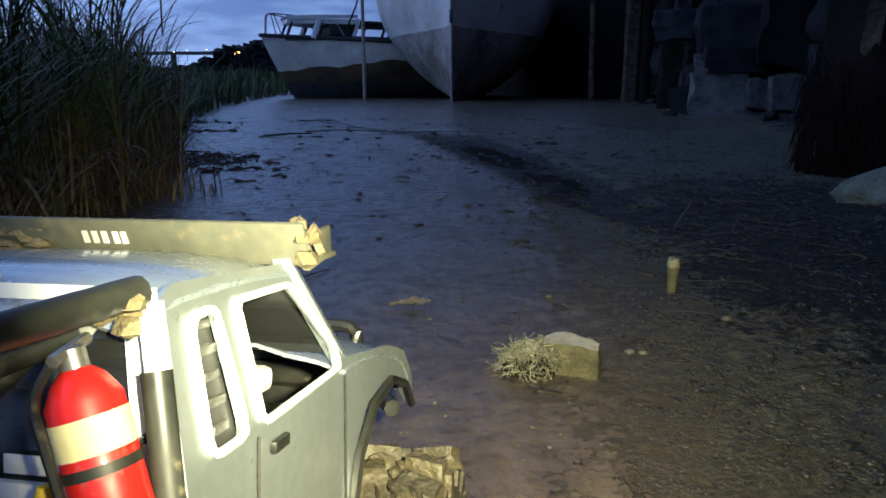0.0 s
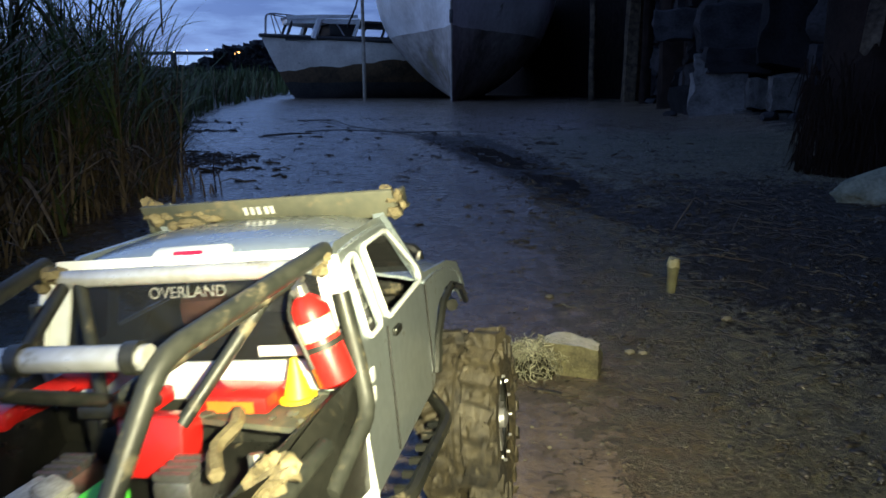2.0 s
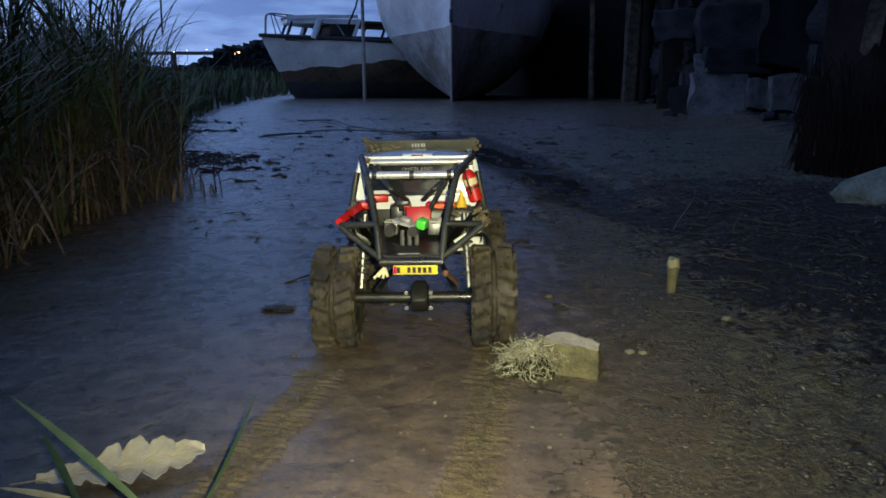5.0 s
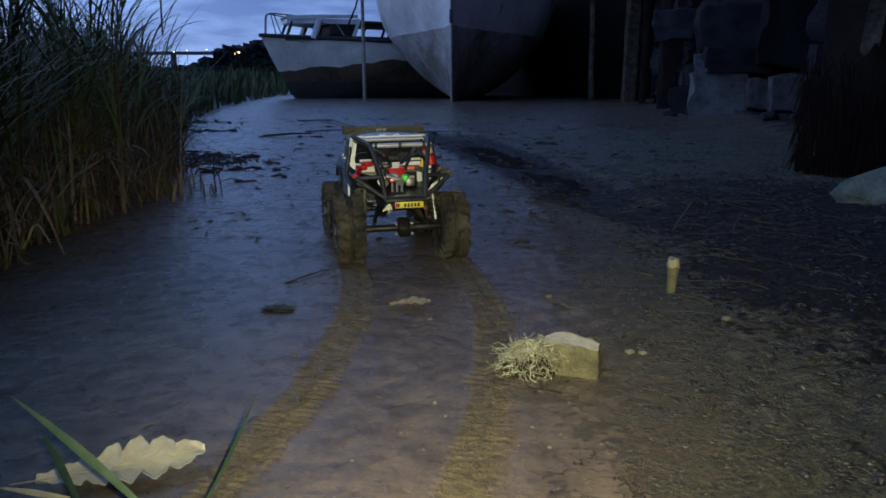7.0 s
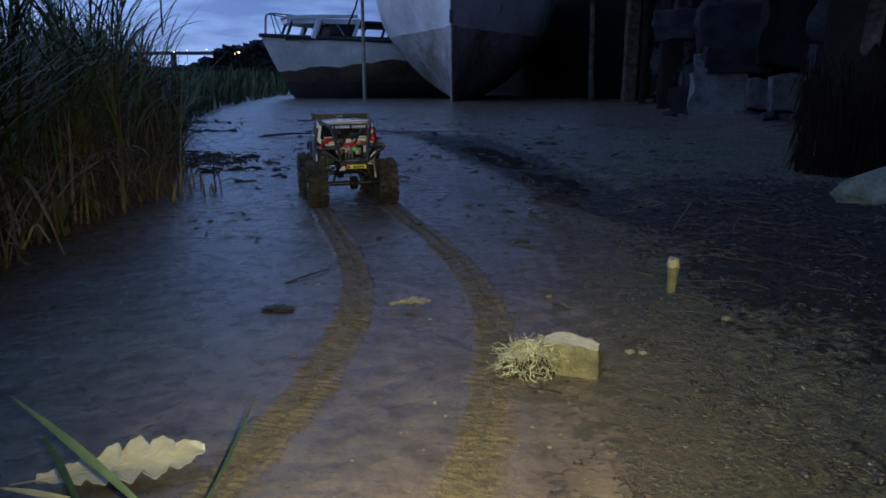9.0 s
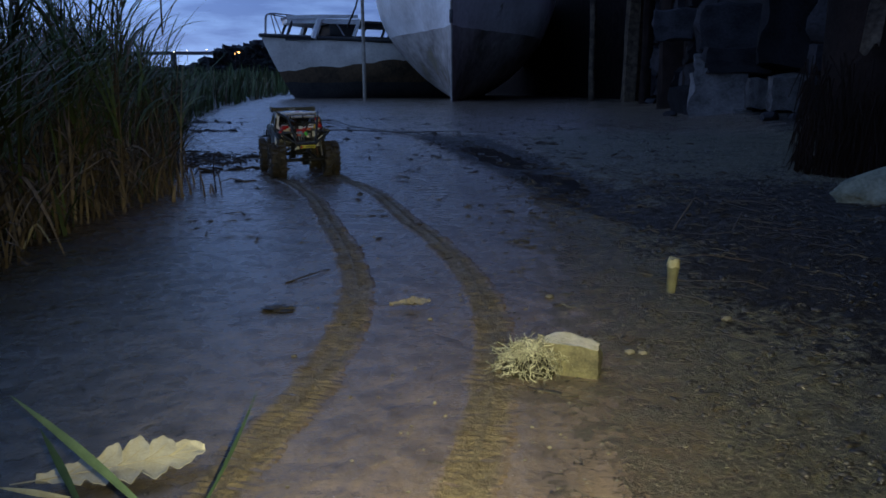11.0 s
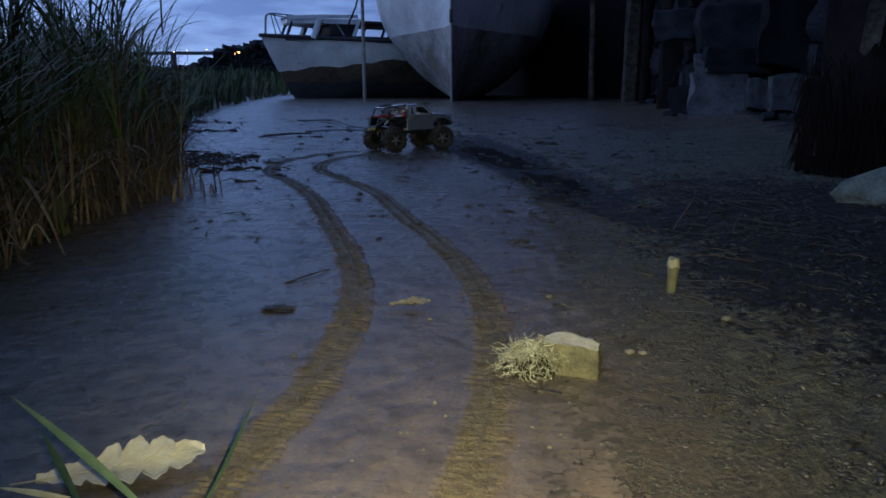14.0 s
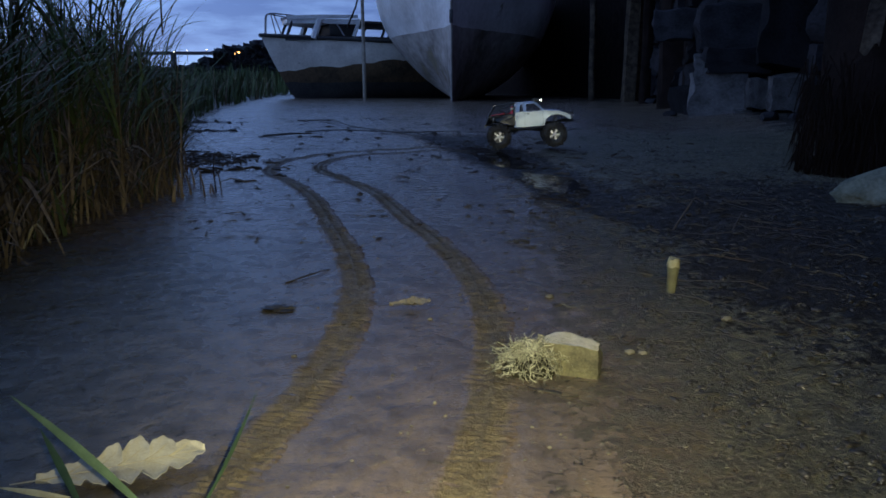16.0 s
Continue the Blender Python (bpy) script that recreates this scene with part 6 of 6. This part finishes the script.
# ---- motion ----
PATH = [  # seconds, x, y, heading, pitch, roll, z
    (0.0, -0.190, 0.084, -10.2, -9.0, -0.6, 0.052), (0.5, -0.184, 0.096, -10.0, -7.8, -2.0, 0.046), (1.0, -0.168, 0.160, -10.0, -2.6, -6.8, 0.020),
    (1.5, -0.151, 0.216, -9.6, -1.4, -6.2, 0.011), (2.0, -0.137, 0.288, -11.1, -0.5, -5.4, 0.003), (2.5, -0.119, 0.389, -12.8, 0.8, -5.3, -0.006),
    (3.0, -0.102, 0.492, -14.0, 0.8, -4.8, -0.009), (3.5, -0.089, 0.612, -12.4, 3.0, -5.4, -0.013), (4.0, -0.062, 0.757, -10.0, 0.9, -1.0, -0.013),
    (4.6, -0.044, 0.915, -5.2, 0.0, -0.9, -0.009), (5.2, -0.036, 1.068, 0.3, -0.6, -0.9, -0.007), (5.9, -0.041, 1.238, 5.6, -1.1, -1.0, -0.007),
    (6.5, -0.058, 1.393, 9.8, -1.4, -1.0, -0.007), (7.0, -0.089, 1.560, 12.8, -1.2, -0.9, -0.007), (7.5, -0.136, 1.760, 15.2, -0.9, -1.0, -0.007),
    (8.0, -0.192, 1.972, 15.7, -0.4, -1.1, -0.008), (8.5, -0.240, 2.165, 14.6, -0.2, -1.0, -0.008), (9.0, -0.286, 2.342, 15.2, 0.0, -1.0, -0.007),
    (9.8, -0.378, 2.640, 18.0, 0.0, -1.0, -0.005), (10.6, -0.505, 2.940, 20.5, 0.0, -1.0, -0.003), (11.5, -0.640, 3.250, 15.5, 0.0, -1.1, 0.0),
    (12.0, -0.684, 3.465, 2.0, 0.3, -1.1, 0.0), (12.5, -0.682, 3.700, -12.0, 0.3, -1.2, 0.0), (13.0, -0.622, 3.950, -27.0, 0.4, -0.9, 0.0),
    (13.5, -0.508, 4.185, -41.5, 0.2, -0.2, 0.0), (14.0, -0.335, 4.330, -55.5, 0.3, -0.3, 0.0), (14.5, -0.160, 4.420, -66.5, 0.8, -0.4, 0.002),
    (15.0, 0.014, 4.470, -76.0, 1.4, -0.5, 0.003), (15.5, 0.166, 4.450, -82.5, 3.0, -0.8, 0.007), (16.0, 0.338, 4.480, -94.5, 3.0, -1.2, 0.012)]
TS = np.array([r[0] for r in PATH])
VALS = np.array([r[1:] for r in PATH])
SLOPES = np.gradient(VALS, TS, axis=0)


def on_path(t):
    """The truck's x, y, heading, pitch, roll, z at t seconds."""
    i = int(np.clip(np.searchsorted(TS, t) - 1, 0, len(TS) - 2))
    h = TS[i + 1] - TS[i]
    s = (t - TS[i]) / h
    return ((2 * s ** 3 - 3 * s ** 2 + 1) * VALS[i] + (s ** 3 - 2 * s ** 2 + s) * h * SLOPES[i] + (3 * s ** 2 - 2 * s ** 3) * VALS[i + 1] + (s ** 3 - s ** 2) * h * SLOPES[i + 1])


def truck_pose(t):
    x, y, a, p, r, z = on_path(t)
    g = 0.5 * (ground_z(x, y) + ground_z(x - BASE * math.sin(radians(a)), y + BASE * math.cos(radians(a))))
    return pose(x, y, z + 0.6 * g, r, -p, a + 90)


def wheel_track(s, front=False):
    """Where a wheel runs over the ground: rows of seconds and a point."""
    rows = []
    for t in np.arange(0.0, 16.001, 0.05):
        x, y, a = on_path(t)[:3]
        c, d = math.cos(radians(a + 90)), math.sin(radians(a + 90))
        ox = BASE if front else 0.0
        rows.append((float(t), Vector((x + ox * c - s * Y_WHEEL * d, y + ox * d + s * Y_WHEEL * c, 0)), Vector((-d, c, 0))))
    return rows


def build_tracks():
    """Ruts pressed by the tyres: each stretch of churned mud comes up behind the wheel."""
    made = []
    for s in (-1, 1):
        rows = wheel_track(s)
        keep = [rows[0]]
        for r in rows[1:]:
            if (r[1] - keep[-1][1]).length > 0.012:
                keep.append(r)
        chunk = 10
        for i in range(0, len(keep) - 1, chunk):
            seg = keep[i:i + chunk + 1]
            if len(seg) < 2 or seg[0][1].y < 0.3:
                continue
            verts, faces, churn = [], [], []
            cols = 17
            line = []
            for (t0, p0, n0), (t1, p1, n1) in zip(seg, seg[1:]):
                steps = max(1, round((p1 - p0).length / 0.004))
                line += [(p0.lerp(p1, k / steps), n0.lerp(n1, k / steps).normalized()) for k in range(steps)]
            line.append((seg[-1][1], seg[-1][2]))
            for j, (p, nrm) in enumerate(line):
                for k in range(cols):
                    q = 2 * k / (cols - 1) - 1
                    wob = 1 + 0.16 * noise.noise(Vector((p.x * 20, p.y * 20, q * 3))) + 0.22 * noise.noise(Vector((p.x * 70, p.y * 70, q * 3)))
                    v = p + nrm * (q * 0.042 * wob)
                    deep = 0.22 + 0.78 * smooth_step(p.y, 0.9, 2.2)
                    berm = deep * (0.0045 * math.exp(-((abs(q) - 0.72) / 0.13) ** 2) + 0.004 * math.exp(-(q / 0.12) ** 2))
                    ripple = math.sin((j * 0.004 / 0.0115 + (0.5 if q > 0 else 0) + 0.5 * noise.noise(Vector((v.x * 25, v.y * 25, 1)))) * 2 * math.pi)
                    lug = (0.0025 + 0.0004 * deep) * ripple * (0.1 < abs(q) < 0.8) * clamp(0.6 + noise.noise(Vector((v.x * 18, v.y * 18, 7))))
                    edge = -(0.0026 + 0.004 * deep) * smooth_step(abs(q), 0.5, 1.0)
                    z = 0.0009 + berm + lug + edge + (0.0010 + 0.0015 * deep) * noise.noise(Vector((v.x * 60, v.y * 60, 2)))
                    churn.append(1 - smooth_step(abs(q), 0.30, 0.85))
                    verts.append((v.x, v.y, ground_z(v.x, v.y) + z))
            for j in range(len(line) - 1):
                for k in range(cols - 1):
                    a = j * cols + k
                    faces.append((a, a + 1, a + cols + 1, a + cols))
            me = raw("tyre_track", verts, faces, TIDAL_MUD)
            mark_zones(me, verts, churn)
            me.polygons.foreach_set("use_smooth", [True] * len(faces))
            ob = tagged(new("tyre_track", me), "stretch of churned tyre track pressed in wet mud", "tyre track", "tyre tracks in the mud")
            made.append((ob, seg[0][0], seg[-1][0]))
    return made


tracks = build_tracks()


def motions():
    """The truck drives off, its wheels roll and steer, and its ruts rise behind it."""
    times = [round(0.1 * k, 2) for k in range(161)]
    walk(truck, [(t, truck_pose(t)) for t in times])
    for w, x, s in wheels:
        rows, spun, last = [], 0.0, None
        for t in times:
            px, py, a = on_path(t)[:3]
            b = on_path(min(16.0, t + 0.3))[2] - on_path(max(0.0, t - 0.1))[2]
            p = Vector((px, py))
            if last is not None:
                spun += min(80.0, math.degrees((p - last).length / R_TYRE))
            last = p
            steer = clamp(b * 0.9, -28, 28) if x > 0 else 0.0
            m = pose(x, s * Y_WHEEL, R_TYRE, 0, 0, steer) @ pose(0, 0, 0, 0, spun, 0)
            if s > 0:
                m = pose(x, s * Y_WHEEL, R_TYRE, 0, 0, steer + 180) @ pose(0, 0, 0, 0, -spun, 0)
            rows.append((t, m))
        walk(w, rows)
    for ob, t0, t1 in tracks:
        lead = max(0.02, t0 - 0.25)
        end = max(lead + 0.1, t1 + 0.02)
        under, up = pose(0, 0, -0.03), pose(0, 0, 0)
        rows = [(0.0, under), (lead, under), (end, up), (16.0, up)]
        if end > 15.9:
            rows = [(0.0, under), (lead, under), (16.0, up)]
        if t1 < 0.3:
            rows = [(0.0, up), (16.0, up)]
        walk(ob, rows)


motions()
